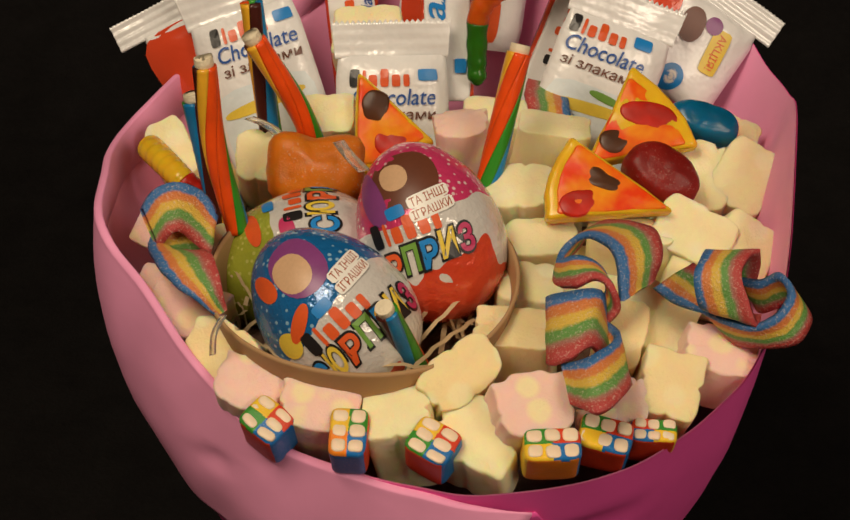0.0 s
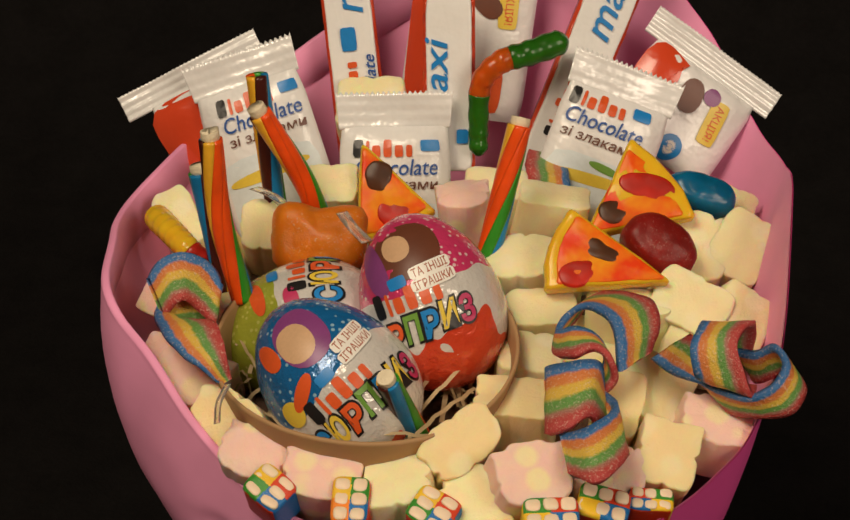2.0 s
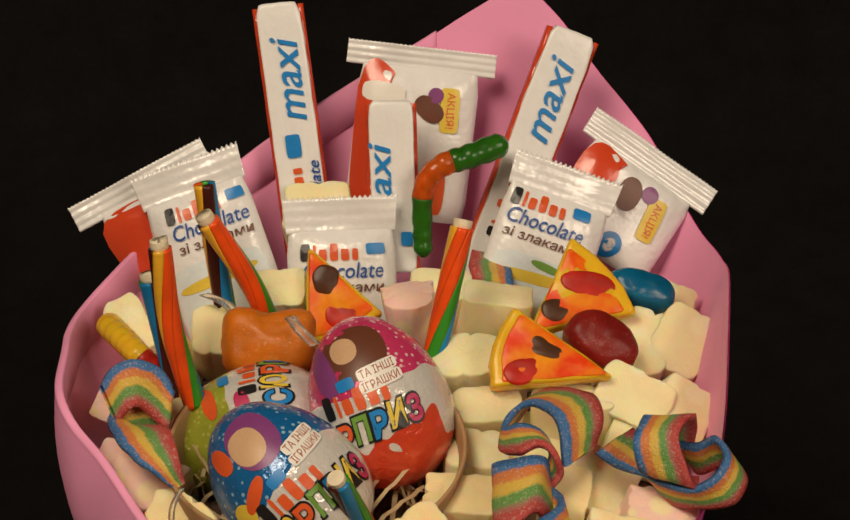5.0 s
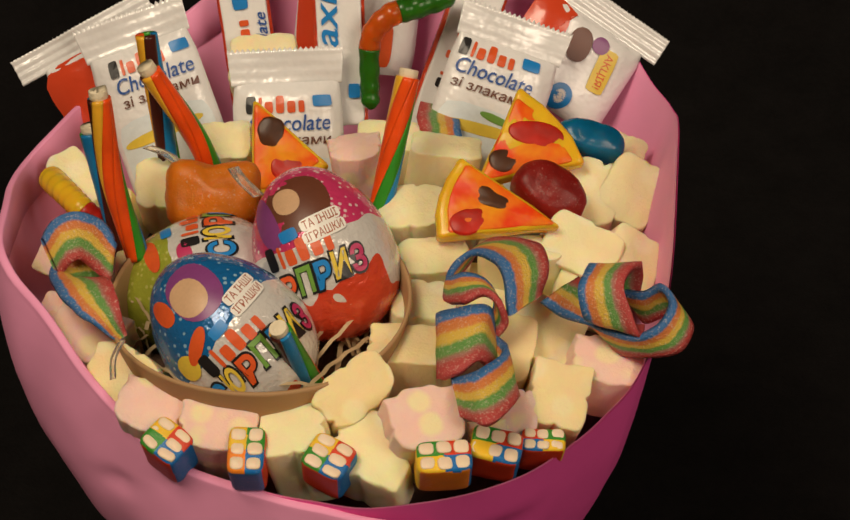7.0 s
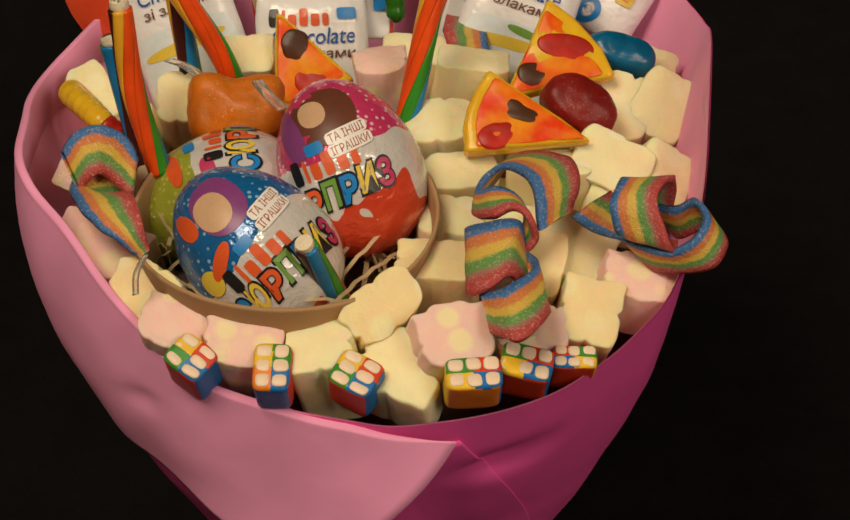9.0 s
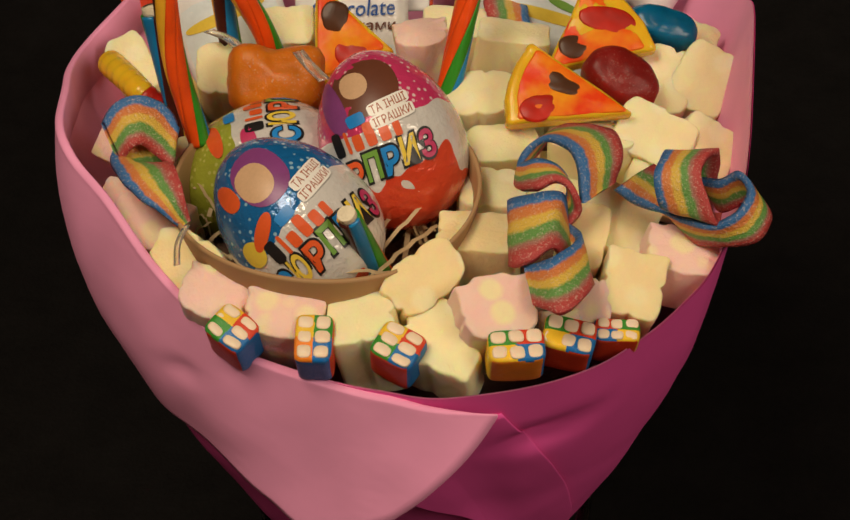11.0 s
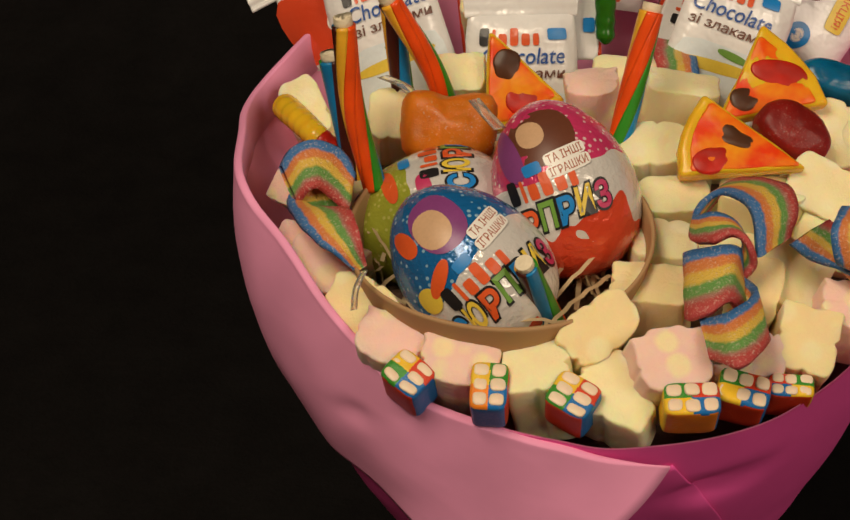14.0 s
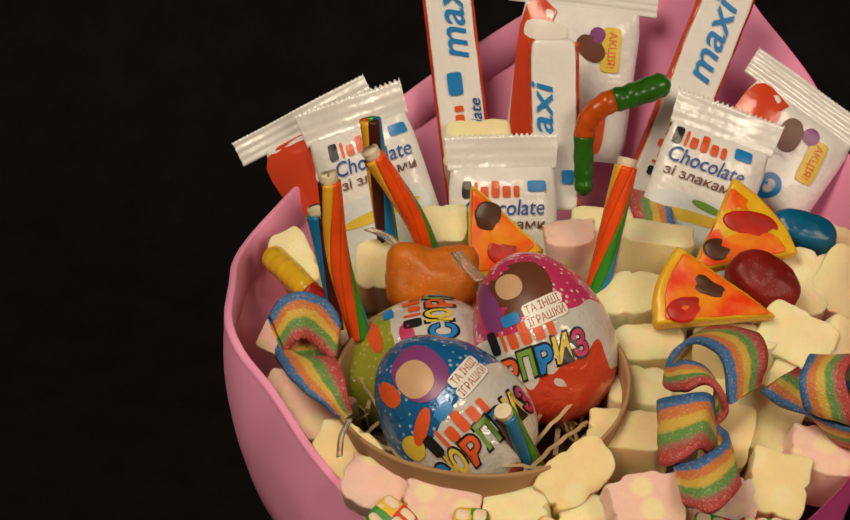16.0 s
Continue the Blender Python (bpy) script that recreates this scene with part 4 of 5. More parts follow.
blob("jelly_sweet", facing(0.0857, 0.0525, 0.2757, 52, -76, -24.6), 0.0233, 0.0124, 0.011, GUM_BLUE,
    "clear blue glossy gummy on the marshmallows", 2.2, ((-40, 25, 0.12), (150, 25, 0.15)), 7.0)
gummy_worm([(-0.1004, 0.0421, 0.2710), (-0.0917, 0.0245, 0.2740), (-0.0849, 0.0162, 0.2720), (-0.0780, 0.0206, 0.2620)], 0.0046, ((0.62, GUM_YELLOW), (0.38, GUM_RED)), "yellow and red ribbed gummy worm by the rim", 0.8)
gummy_worm([(0.0401, 0.0990, 0.3081), (0.0264, 0.0930, 0.3058), (0.0163, 0.0900, 0.3037), (0.0098, 0.0880, 0.2962), (0.0090, 0.0840, 0.2808), (0.0092, 0.0800, 0.2720)], 0.0048, ((0.33, GUM_GREEN), (0.33, GUM_ORANGE), (0.36, GUM_GREEN)), "green and orange gummy worm hooked over a bar", 0.66, 0.045)


# ---------- sour belts ----------
def sour_belt_loops(nodes, label):
    """A striped sugar belt thrown in loops: each node is its middle and the half width towards the red edge."""
    mid = along([q[:3] for q in nodes], 160)
    half = along([q[3:] for q in nodes], 160)
    o = mid[0].copy()
    go = np.gradient(mid, axis=0)
    top, bot, uv = [], [], []
    for i in range(161):
        out = np.cross(go[i], half[i])
        out /= np.linalg.norm(out) + 1e-9
        for k in range(9):
            u = k / 8
            c = mid[i] - o + half[i] * (2 * u - 1)
            e = wobble(c, 160, 0.0005, 3)
            top.append(c + out * 0.001 + e)
            bot.append(c - out * 0.001 + e)
            uv.append((u, i / 160))
    return belt_of(top, bot, uv, o, label)


def belt_of(top, bot, uv, o, label):
    n = len(top)
    f = []
    for i in range(160):
        for k in range(8):
            a, b = i * 9 + k, i * 9 + k + 1
            f.append((a, b, b + 9, a + 9))
            f.append((n + a + 9, n + b + 9, n + b, n + a))
        for k in (0, 8):
            a = i * 9 + k
            f.append((a, a + 9, n + a + 9, n + a) if k == 0 else (a + 9, a, n + a, n + a + 9))
    f.append(tuple(range(9)) + tuple(n + k for k in reversed(range(9))))
    f.append(tuple(160 * 9 + k for k in reversed(range(9))) + tuple(n + 160 * 9 + k for k in range(9)))
    me = mesh_of("sour_belt", [tuple(p) for p in top + bot], f, True, uv + uv)
    return tagged(part("sour_belt", me, BELT, None, "", pose(*o)), label, "sour belt", "rainbow sour belts")


sour_belt_loops([(0.0541, -0.0451, 0.2732, 0.0052, 0.0063, -0.0008),
    (0.0553, -0.0383, 0.2788, 0.0068, 0.0069, -0.0007),
    (0.0535, -0.0299, 0.2814, 0.0071, 0.0074, -0.0018),
    (0.0464, -0.0232, 0.2804, 0.0059, 0.0064, -0.0018),
    (0.0386, -0.0213, 0.2767, 0.0040, 0.0073, -0.0021),
    (0.0309, -0.0358, 0.2742, -0.0005, -0.0016, -0.0023),
    (0.0354, -0.0443, 0.2795, -0.0007, -0.0063, -0.0010),
    (0.0418, -0.0456, 0.2802, -0.0001, -0.0043, 0.0006),
    (0.0461, -0.0486, 0.2760, 0.0006, -0.0034, 0.0010),
    (0.0446, -0.0495, 0.2701, 0.0022, -0.0034, -0.0010),
    (0.0347, -0.0528, 0.2668, -0.0003, -0.0089, -0.0030),
    (0.0272, -0.0614, 0.2703, -0.0005, -0.0112, -0.0037),
    (0.0339, -0.0645, 0.2747, -0.0007, -0.0113, -0.0037),
    (0.0407, -0.0615, 0.2743, -0.0014, -0.0094, -0.0032),
    (0.0446, -0.0612, 0.2659, 0.0004, -0.0086, -0.0031),
    (0.0481, -0.0731, 0.2679, 0.0013, -0.0091, -0.0027),
    (0.0391, -0.0863, 0.2691, 0.0009, -0.0093, -0.0026),
    (0.0319, -0.0802, 0.2647, 0.0012, -0.0069, -0.0019)],
    "rainbow-striped sugared sour belt in a coil on marshmallows")
sour_belt_loops([(0.0651, -0.0389, 0.2745, 0.0062, 0.0040, 0.0019),
    (0.0714, -0.0415, 0.2701, 0.0044, 0.0041, 0.0018),
    (0.0786, -0.0503, 0.2644, 0.0030, 0.0001, -0.0045),
    (0.0887, -0.0571, 0.2653, 0.0032, -0.0002, -0.0037),
    (0.0968, -0.0583, 0.2686, 0.0038, -0.0004, -0.0047),
    (0.1012, -0.0527, 0.2728, 0.0032, -0.0002, -0.0047),
    (0.0985, -0.0439, 0.2732, 0.0029, 0.0003, -0.0050),
    (0.0912, -0.0413, 0.2685, 0.0007, -0.0002, -0.0055),
    (0.0849, -0.0374, 0.2717, 0.0058, -0.0004, -0.0018),
    (0.0824, -0.0397, 0.2832, 0.0080, -0.0001, 0.0002),
    (0.0767, -0.0509, 0.2829, 0.0067, -0.0004, 0.0011),
    (0.0797, -0.0558, 0.2727, 0.0081, -0.0024, -0.0014),
    (0.0832, -0.0502, 0.2685, 0.0074, -0.0012, -0.0006)],
    "rainbow-striped sugared sour belt curled over the rim")
sour_belt_loops([
    (-0.0937, -0.0138, 0.2741, 0.0027, -0.0038, -0.0053),
    (-0.0905, -0.0073, 0.2762, 0.0023, -0.0044, -0.0061),
    (-0.0844, -0.0062, 0.2775, 0.0003, -0.0045, -0.0064),
    (-0.0783, -0.0116, 0.2768, -0.0016, -0.0043, -0.0061),
    (-0.0747, -0.0162, 0.2731, -0.0011, -0.0035, -0.0049),
    (-0.0825, -0.0079, 0.2655, 0.0023, -0.0036, -0.0050),
    (-0.0887, -0.0148, 0.2682, 0.0053, -0.0016, -0.0021),
    (-0.0825, -0.0282, 0.2736, 0.0079, 0.0006, 0.0011),
    (-0.0782, -0.0368, 0.2734, 0.0072, 0.0010, 0.0017),
    (-0.0737, -0.0426, 0.2709, 0.0045, 0.0010, 0.0016),
    (-0.0696, -0.0441, 0.2646, 0.0016, 0.0005, 0.0007)],
    "rainbow-striped sugared sour belt twisted beside the cup")
sour_belt_loops([
    (0.0331, 0.0820, 0.2708, -0.0064, 0.0012, 0.0015),
    (0.0327, 0.0740, 0.2718, -0.0071, 0.0014, 0.0017),
    (0.0327, 0.0665, 0.2722, -0.0074, 0.0015, 0.0018),
    (0.0337, 0.0640, 0.2689, -0.0074, 0.0015, 0.0018),
    (0.0350, 0.0660, 0.2626, -0.0071, 0.0015, 0.0018)],
    "rainbow-striped sour belt lying behind the marshmallows")


# ---------- puzzle-cube jellies ----------
def cube_jelly(m, w, h, d, cols, rows_n, hues, sides, label):
    """A square jelly: coloured sides, a gridded top in four colours with white cells."""
    root = thing("cube_jelly", m, label, "gummy candy", "puzzle-cube jellies along the rim")
    v, f = pillow(rounded(w, h, 6, 48), d, 0.0015, w * 1e4, 0.0003, 3)
    slot = []
    for q in f:
        c = np.mean([v[i] for i in q], axis=0)
        x, y = c[0] / w, c[1] / h
        if c[2] > -0.0011:
            slot.append((0 if x < 0 else 1) if y > 0 else (3 if x < 0 else 2))
        else:
            slot.append(4 + ((0 if y > 0 else 2) if abs(y) > abs(x) else (3 if x < 0 else 1)))
    body = part("body", mesh_of("body", v, f, True, None, slot), [*hues, *sides], root)
    for i in range(cols):
        for j in range(rows_n):
            cw, ch = w * 0.93 / cols, h * 0.93 / rows_n
            v, f = pillow(rounded(cw * 0.83, ch * 0.83, 3.4, 20), 0.0014, 0.0004, i + 3.1 * j + w * 1e3, 0.0004, 3, 0.0002)
            part("cell", mesh_of("cell", v, f), CUBE_WHITE, body, "", pose((i - (cols - 1) / 2) * cw, (j - (rows_n - 1) / 2) * ch, 0.00048))
    return root


cube_jelly(facing(-0.0545, -0.0809, 0.2533, 63, -99, -33.0), 0.0140, 0.0118, 0.0150, 2, 3,
    (CUBE_YELLOW, CUBE_RED, CUBE_BLUE, CUBE_GREEN), (CUBE_ORANGE, CUBE_BLUE, CUBE_RED, CUBE_GREEN),
    "sugared puzzle-cube jelly with white cells by the paper rim")
cube_jelly(facing(-0.0308, -0.0862, 0.2530, 63, -95, 0.0), 0.0111, 0.0151, 0.0150, 2, 3,
    (CUBE_YELLOW, CUBE_GREEN, CUBE_BLUE, CUBE_ORANGE), (CUBE_YELLOW, CUBE_RED, CUBE_BLUE, CUBE_RED),
    "sugared puzzle-cube jelly with white cells by the paper rim")
cube_jelly(facing(-0.0064, -0.0900, 0.2526, 63, -91, -31.5), 0.0137, 0.0124, 0.0150, 2, 3,
    (CUBE_YELLOW, CUBE_RED, CUBE_BLUE, CUBE_GREEN), (CUBE_ORANGE, CUBE_BLUE, CUBE_RED, CUBE_GREEN),
    "sugared puzzle-cube jelly with white cells by the paper rim")
cube_jelly(facing(0.0273, -0.0949, 0.2553, 63, -86, -0.8), 0.0165, 0.0103, 0.0150, 3, 2,
    (CUBE_GREEN, CUBE_RED, CUBE_BLUE, CUBE_YELLOW), (CUBE_GREEN, CUBE_BLUE, CUBE_ORANGE, CUBE_YELLOW),
    "sugared puzzle-cube jelly with white cells by the paper rim")
cube_jelly(facing(0.0432, -0.0861, 0.2520, 63, -83, -20.1), 0.0155, 0.0109, 0.0150, 3, 2,
    (CUBE_GREEN, CUBE_RED, CUBE_BLUE, CUBE_YELLOW), (CUBE_GREEN, CUBE_BLUE, CUBE_RED, CUBE_YELLOW),
    "sugared puzzle-cube jelly with white cells by the paper rim")
cube_jelly(facing(0.0575, -0.0811, 0.2493, 63, -81, -11.7), 0.0136, 0.0075, 0.0150, 3, 2,
    (CUBE_RED, CUBE_GREEN, CUBE_YELLOW, CUBE_BLUE), (CUBE_RED, CUBE_YELLOW, CUBE_RED, CUBE_BLUE),
    "sugared puzzle-cube jelly with white cells by the paper rim")


# ---------- wrapped bars ----------
def on_flat(bulge, w, h, seed=None):
    """Lays print onto the front of a pack, over its puff and its crumples."""
    def place(u, v, lift=0.0):
        k = max(0.0, 1 - abs(2 * u / w) ** 5) * max(0.0, 1 - abs(2 * v / h) ** 8)
        e = 0.0 if seed is None else max(-0.0002, wobble((u, v, seed), 85, 0.0009 * (0.35 + abs(2 * v / h) ** 3), seed)[2])
        return np.array((u * (1 - 0.05 * max(0.0, abs(2 * v / h) - 0.7) / 0.3), v, bulge * k + 0.0002 + e + 0.0002 + lift))
    return place


def film_bar(m, w, h, crimp, d, film_mat, label, seed=0.0, lower=True, crimp_w=0.0, teeth=22):
    """A flow-pack: a puffed body and a flat ribbed seal with a toothed edge at the top, one below."""
    root = thing("wrapped_chocolate", m, label, "chocolate bar", "wrapped chocolates at the back")
    nx, ny = 28, 34

    def front(u, v):
        k = max(0.0, 1 - abs(2 * u / w) ** 5) * max(0.0, 1 - abs(2 * v / h) ** 8)
        return d * 0.5 * k
    rows_f, rows_b = [], []
    for j in range(ny + 1):
        v = -h / 2 + h * j / ny
        pinch = 1 - 0.05 * max(0.0, abs(2 * v / h) - 0.7) / 0.3
        rf, rb = [], []
        for i in range(nx + 1):
            u = (-w / 2 + w * i / nx)
            e = wobble((u, v, seed), 85, 0.0009 * (0.35 + abs(2 * v / h) ** 3), seed)
            rf.append(np.array((u * pinch, v, front(u, v) + 0.0002 + max(-0.0002, e[2]))))
            rb.append(np.array((u * pinch, v, -front(u, v) - 0.0002)))
        rows_f.append(rf)
        rows_b.append(rb)
    v1, f1 = sheet(rows_f)
    v2, f2 = sheet(rows_b)
    f2 = [tuple(reversed([i + len(v1) for i in q])) for q in f2]
    n = nx + 1
    edge = []
    for j in range(ny):
        a, b = j * n, j * n + nx
        edge.append((a, a + n, a + n + len(v1), a + len(v1)))
        edge.append((b + n, b, b + len(v1), b + n + len(v1)))
    body = part("body", mesh_of("body", v1 + v2, f1 + f2 + edge), film_mat, root)
    cw = crimp_w or w * 1.06
    for sign in ((1, -1) if lower else (1,)):
        rows_c = []
        for j in range(15):
            t = j / 14
            row = []
            for i in range(teeth * 4 + 1):
                u = -cw / 2 + cw * i / (teeth * 4)
                tooth = (0.0012 if crimp_w == 0 else 0.0004) * abs((i % 4) - 2) / 2 if j == 14 else 0.0
                fl = (0.00012 if crimp_w == 0 else 0.00030) * math.sin(j * 1.5) + wobble((u, t * 0.02, seed), 45, 0.0022 * t, seed)[2]
                narrow = 1 - (0.05 * (1 - t) if crimp_w == 0 else 0)
                row.append(np.array((u * narrow, sign * (h / 2 - 0.0008 + crimp * t + tooth), fl)))
            rows_c.append(row)
        v, f = sheet(rows_c)
        ob = part("seal", mesh_of("seal", v, f), FILM_SEAL, root, "crimped silvery seal with a toothed edge")
        md = ob.modifiers.new("thick", "SOLIDIFY")
        md.thickness, md.offset = 0.00025, 0
    return root, body


def flat_patch_on(root, outline, mat, place, lift=0.0, name="printed_patch"):
    o = [np.array(p) for p in outline]
    c = sum(o) / len(o)
    lp = [[c + (p - c) * k / 4 for p in o] for k in (1, 2, 3, 4)]
    m = len(o)
    v = [place(c[0], c[1], lift)] + [place(p[0], p[1], lift) for l in lp for p in l]
    f = [(0, 1 + k, 1 + (k + 1) % m) for k in range(m)] + [(1 + i * m + k, 1 + (i + 1) * m + k, 1 + (i + 1) * m + (k + 1) % m, 1 + i * m + (k + 1) % m) for i in range(3) for k in range(m)]
    return part(name, mesh_of(name, v, f), mat, root)


def box_xy(x0, y0, x1, y1, power=9):
    return moved(rounded(abs(x1 - x0), abs(y1 - y0), power, 24), (x0 + x1) / 2, (y0 + y1) / 2)


def cereal_bar(m, h, dy, tx, ty, label, seed):
    """The small white bar with a printed front: maker's blocks, two lines of words, a field below."""
    w, d = 0.0385, 0.0085
    root, body = film_bar(m @ pose(0, dy, 0), w, h, 0.0120, d, FILM_WHITE, label, seed)
    p = on_flat(d * 0.5, w, h, seed)
    y = ty - dy
    logo(tx - 0.0145, y - 0.0028, 0.0222, 0.0062, body, p, 0, 0, 0.0004)
    flat_patch_on(body, box_xy(tx + 0.0090, y - 0.0010, tx + 0.0156, y + 0.0030), INK_BLUE, p, 0.0004, "blue_badge")
    lettering("Chocolate", tx - 0.0140, y - 0.0092, 0.0285, 0.0056, INK_NAVY, body, p, 0.15, 0, lift=0.0005)
    lettering("зі злаками", tx - 0.0135, y - 0.0142, 0.0280, 0.0037, INK_BROWN, body, p, 0.12, 0, lift=0.0005)
    low = -h / 2 + 0.004
    top = y - 0.0185
    if top > low + 0.006:
        flat_patch_on(body, box_xy(-0.0172, low, 0.0172, top, 6), INK_SKY, p, 0.0002)
        flat_patch_on(body, moved(rounded(0.030, 0.0042, 2.3, 24), -0.001, top - 0.0075, 4), INK_YELLOW, p, 0.0004)
        flat_patch_on(body, moved(rounded(0.012, 0.0028, 2.3, 24), 0.003, top - 0.0025, -6), INK_GREEN, p, 0.0005)
    return root


def maxi_bar(m, w, h, d, texts, label):
    """A long white bar with red flanks and a blue word that runs upwards."""
    root = thing("long_chocolate_bar", m, label, "chocolate bar", "long white chocolate bars")
    v, f = pillow(rounded(w, h, 14, 56), d, 0.0011, h * 100, 0.0004, 3, 0.0)
    body = part("body", mesh_of("body", v, f), CARD_WHITE, root)
    for s in (-1, 1):
        loops = []
        for j in range(31):
            y = -h / 2 + 0.0012 + (h - 0.0024) * j / 30
            k = 0.0009 * math.sin(j * 1.9 + s) + 0.0004 * math.sin(j * 0.7)
            loops.append([np.array(q) for q in ((s * (w / 2 - 0.0008), y, -0.0016 + k), (s * (w / 2 + 0.0011), y, -0.0026 + k), (s * (w / 2 + 0.0011), y, -d + 0.001), (s * (w / 2 - 0.0008), y, -d + 0.0006))])
        v, f = rings(loops)
        part("flank", mesh_of("flank", v, f), FILM_RED, root, "red film flank with a wavy edge")
    p = on_flat(0.0, w, h)
    for what, x, y, ww, hh in texts:
        if what == "logo":
            logo(x, y, ww, hh, body, p, 90, 0, 0.0003)
        elif what == "badge":
            flat_patch_on(body, box_xy(x - ww / 2, y - hh / 2, x + ww / 2, y + hh / 2), INK_BLUE, p, 0.0003, "blue_badge")
        else:
            lettering(what, x, y, ww, hh, INK_BLUE if what == "maxi" else INK_NAVY, body, p, 0.30, 90, 0.010, lift=0.0003)
    return root


def promo_pack(m, w, h, d, cw, crimp, label, seed, red, box, extra):
    """The wider white pack with a red flank field, a yellow sticker and plain picture shapes."""
    root, body = film_bar(m, w, h, crimp, d, FILM_WHITE, label, seed, False, cw, 34)
    p = on_flat(d * 0.5, w, h, seed)
    x0, x1 = red
    wave = [(x0, -h / 2 + 0.002), (x1 - 0.004, -h / 2 + 0.002), (x1 - 0.001, -h * 0.2), (x1 - 0.004, 0.0), (x1 + 0.001, h * 0.2), (x1, h * 0.38), (x1 + 0.001, h / 2 - 0.002), (x0, h / 2 - 0.002)]
    pts = [tuple(q) for q in along(wave + wave[:1], 40)[:-1]]
    flat_patch_on(body, pts, FILM_RED, p, 0.0003, "red_field")
    bx, by, bw, bh, turn = box
    flat_patch_on(body, moved(rounded(bw, bh, 9, 24), bx, by, turn), INK_YELLOW, p, 0.0004, "yellow_sticker")
    c, s = math.cos(radians(turn - 90)), math.sin(radians(turn - 90))
    L, H = bh * 0.8, bw * 0.5
    lettering("АКЦІЯ!", bx - c * L / 2 + s * H / 2, by - s * L / 2 - c * H / 2, L, H, INK_ORANGE, body, p, 0, turn - 90, lift=0.0006)
    for o, mat in extra:
        flat_patch_on(body, o, mat, p, 0.0005)
    return root


cereal_bar(facing(-0.0201, 0.0780, 0.2760, 30, -90, 1.1), 0.052, -0.0182, 0.0, 0.0,
    "white film-wrapped cereal chocolate bar standing upright", 1.0)
cereal_bar(facing(-0.0679, 0.0880, 0.2803, 30, -95, 20.9), 0.056, -0.0135, 0.0020, 0.0085,
    "white film-wrapped cereal chocolate bar leaning to one side", 2.0)
cereal_bar(facing(0.0542, 0.0850, 0.2793, 30, -85, -22.8), 0.056, -0.0155, -0.0028, 0.0078,
    "white film-wrapped cereal chocolate bar tilted over", 3.0)
maxi_bar(facing(-0.0343, 0.1120, 0.2819, 25, -90, 6.5), 0.0165, 0.140, 0.008, [("maxi", 0.0055, 0.0265, 0.0285, 0.0100), ("badge", -0.0010, 0.0175, 0.0055, 0.0085), ("logo", 0.0010, -0.0120, 0.0230, 0.0050), ("Chocolate", 0.0075, -0.0160, 0.0270, 0.0042)],
    "long white chocolate bar with red flanks and blue lettering")
maxi_bar(facing(-0.0012, 0.0940, 0.2932, 25, -90, 0.4), 0.0160, 0.062, 0.008, [("maxi", -0.0005, -0.0150, 0.0290, 0.0080), ("badge", 0.0045, -0.0185, 0.0040, 0.0050)],
    "long white chocolate bar with blue lettering before a pack")
maxi_bar(facing(0.0454, 0.1040, 0.2913, 25, -85, -23.7), 0.0175, 0.112, 0.008, [("maxi", 0.0045, 0.0140, 0.0290, 0.0095), ("badge", 0.0, 0.004, 0.006, 0.008), ("logo", 0.0, -0.024, 0.023, 0.005)],
    "long white chocolate bar slanting behind a cereal bar")
promo_pack(facing(-0.0845, 0.0950, 0.2762, 30, -100, 31.5), 0.037, 0.030, 0.008, 0.055, 0.0095, "red and white wrapped pack with a silvery seal", 4.0,
    (-0.0180, 0.013), (0.0150, -0.008, 0.005, 0.010, 0), [(moved(rounded(0.010, 0.008, 3, 20), 0.001, -0.003, -30), INK_WHITE), (moved(rounded(0.006, 0.0012, 5, 16), 0.001, -0.002, -30), INK_BLACK)])
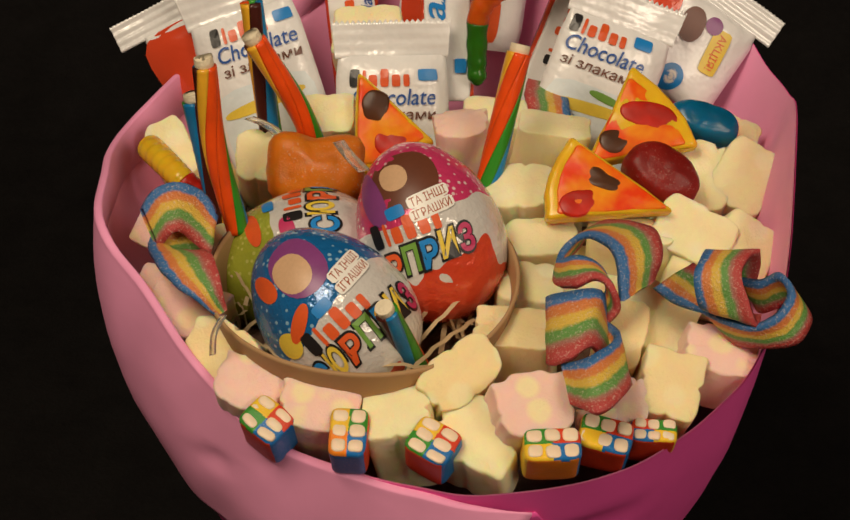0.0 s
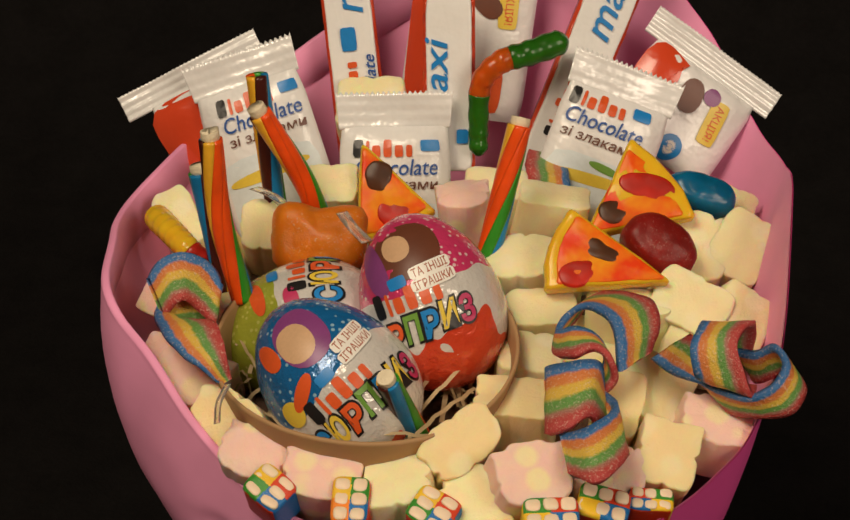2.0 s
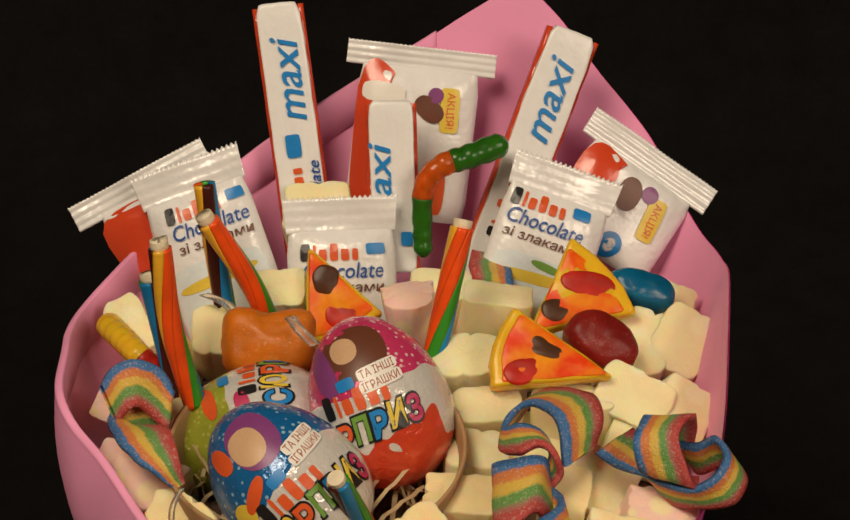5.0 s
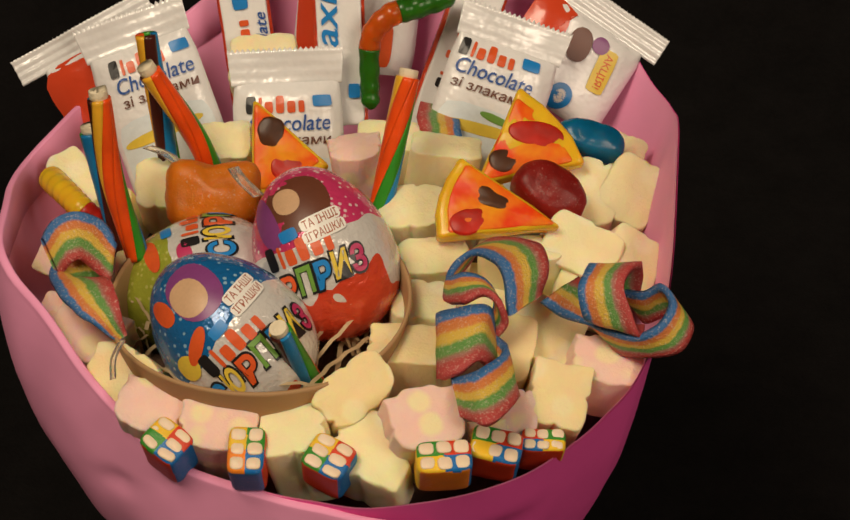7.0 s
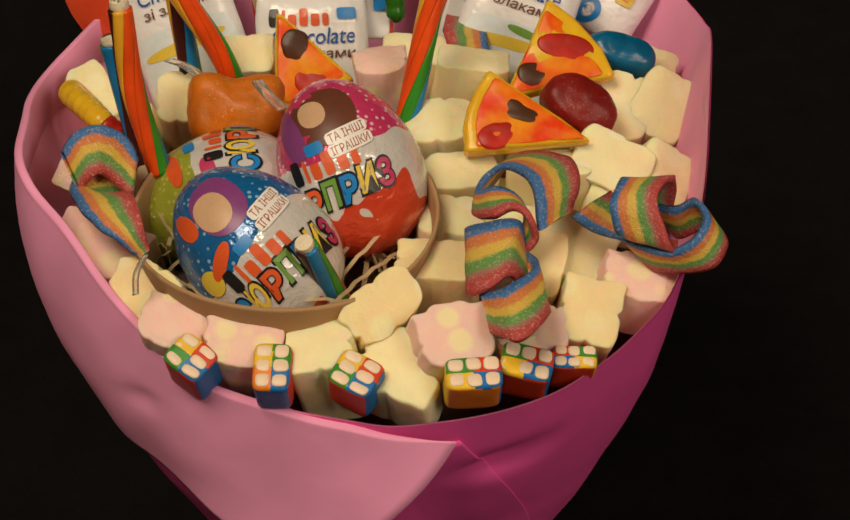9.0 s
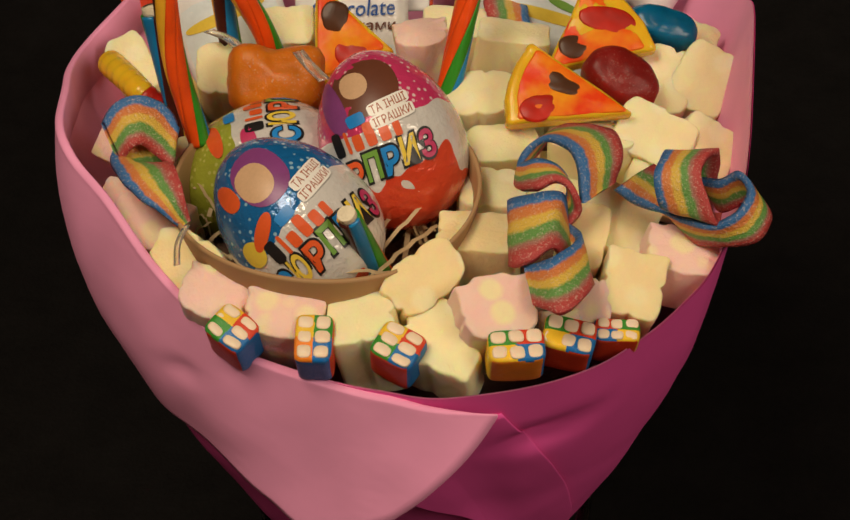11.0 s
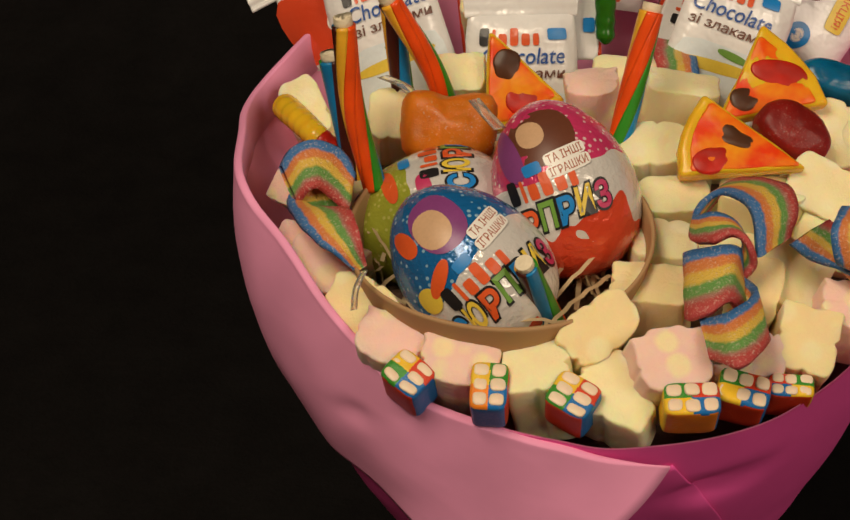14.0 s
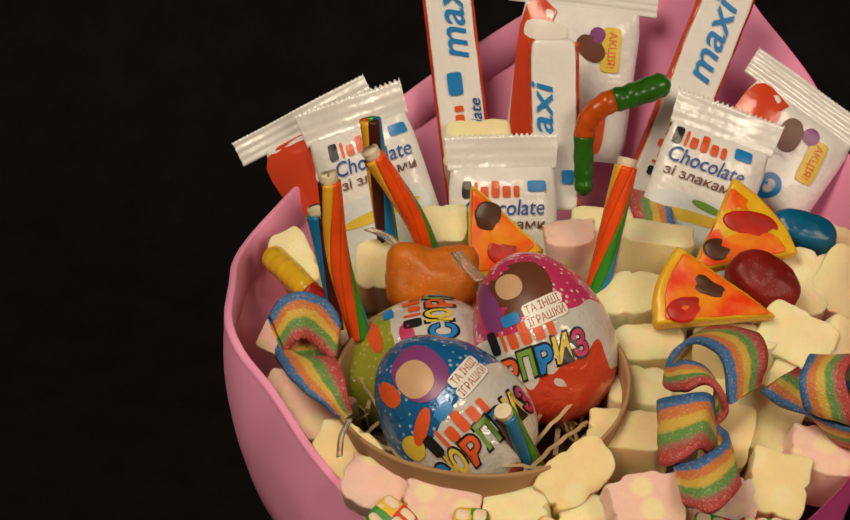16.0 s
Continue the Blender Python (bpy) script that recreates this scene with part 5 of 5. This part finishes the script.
promo_pack(facing(0.0063, 0.1250, 0.2947, 25, -90, -7.6), 0.0445, 0.056, 0.009, 0.055, 0.0085, "white and red wrapped pack with a yellow sticker and silvery seal", 5.0,
    (-0.0215, -0.0110), (0.0123, 0.0137, 0.0070, 0.0165, 2), [(moved(rounded(0.0058, 0.0058, 2, 20), 0.0067, 0.0187, 0), INK_PURPLE), (moved(rounded(0.012, 0.008, 2.4, 20), 0.0047, 0.0134, -35), INK_BROWN), (moved(rounded(0.016, 0.0075, 4, 20), -0.0125, 0.0178, -3), INK_WHITE), (moved(rounded(0.0045, 0.016, 5, 20), 0.0113, -0.0171, 0), INK_ORANGE)])
promo_pack(facing(0.0812, 0.1060, 0.2748, 30, -80, -40.1), 0.045, 0.036, 0.009, 0.055, 0.0105, "white pack with a yellow sticker and a broad silvery seal", 6.0,
    (-0.022, -0.009), (0.0115, 0.0035, 0.0070, 0.0165, 8), [(moved(rounded(0.0065, 0.0065, 2, 20), 0.0060, 0.0110, 0), INK_PURPLE), (moved(rounded(0.009, 0.013, 2.3, 20), -0.001, 0.0070, 10), INK_BROWN), (moved(rounded(0.009, 0.010, 2.0, 24), 0.003, -0.0125, 0), INK_BLUE), (moved(rounded(0.0045, 0.0055, 2.0, 20), 0.003, -0.0125, 0), INK_WHITE)])


# ---------- small things ----------
def clear_strip(points, w, label):
    o = np.array(points[0])
    path = along([np.array(p) - o for p in points], 20)
    rows = []
    for k, q in enumerate(path):
        rows.append([q + np.array((-w / 2, 0, 0)), q + np.array((w / 2, 0, w * 0.3))])
    v, f = sheet(rows)
    ob = part("clear_strip", mesh_of("clear_strip", v, f), CLEAR.m, None, "", pose(*o))
    md = ob.modifiers.new("thick", "SOLIDIFY")
    md.thickness = 0.0004
    return tagged(ob, label, "strip")


clear_strip([(-0.0357, 0.0081, 0.2920), (-0.0328, -0.0017, 0.2940), (-0.0275, -0.0024, 0.2880)], 0.0035, "clear plastic strip beside the orange jelly")
clear_strip([(-0.0666, 0.0450, 0.2792), (-0.0602, 0.0420, 0.2779), (-0.0558, 0.0400, 0.2749)], 0.0035, "clear plastic strip between the candy sticks")
clear_strip([(-0.0677, -0.0570, 0.2720), (-0.0700, -0.0636, 0.2700), (-0.0710, -0.0621, 0.2620)], 0.0020, "clear plastic strip at the edge of the card cup")
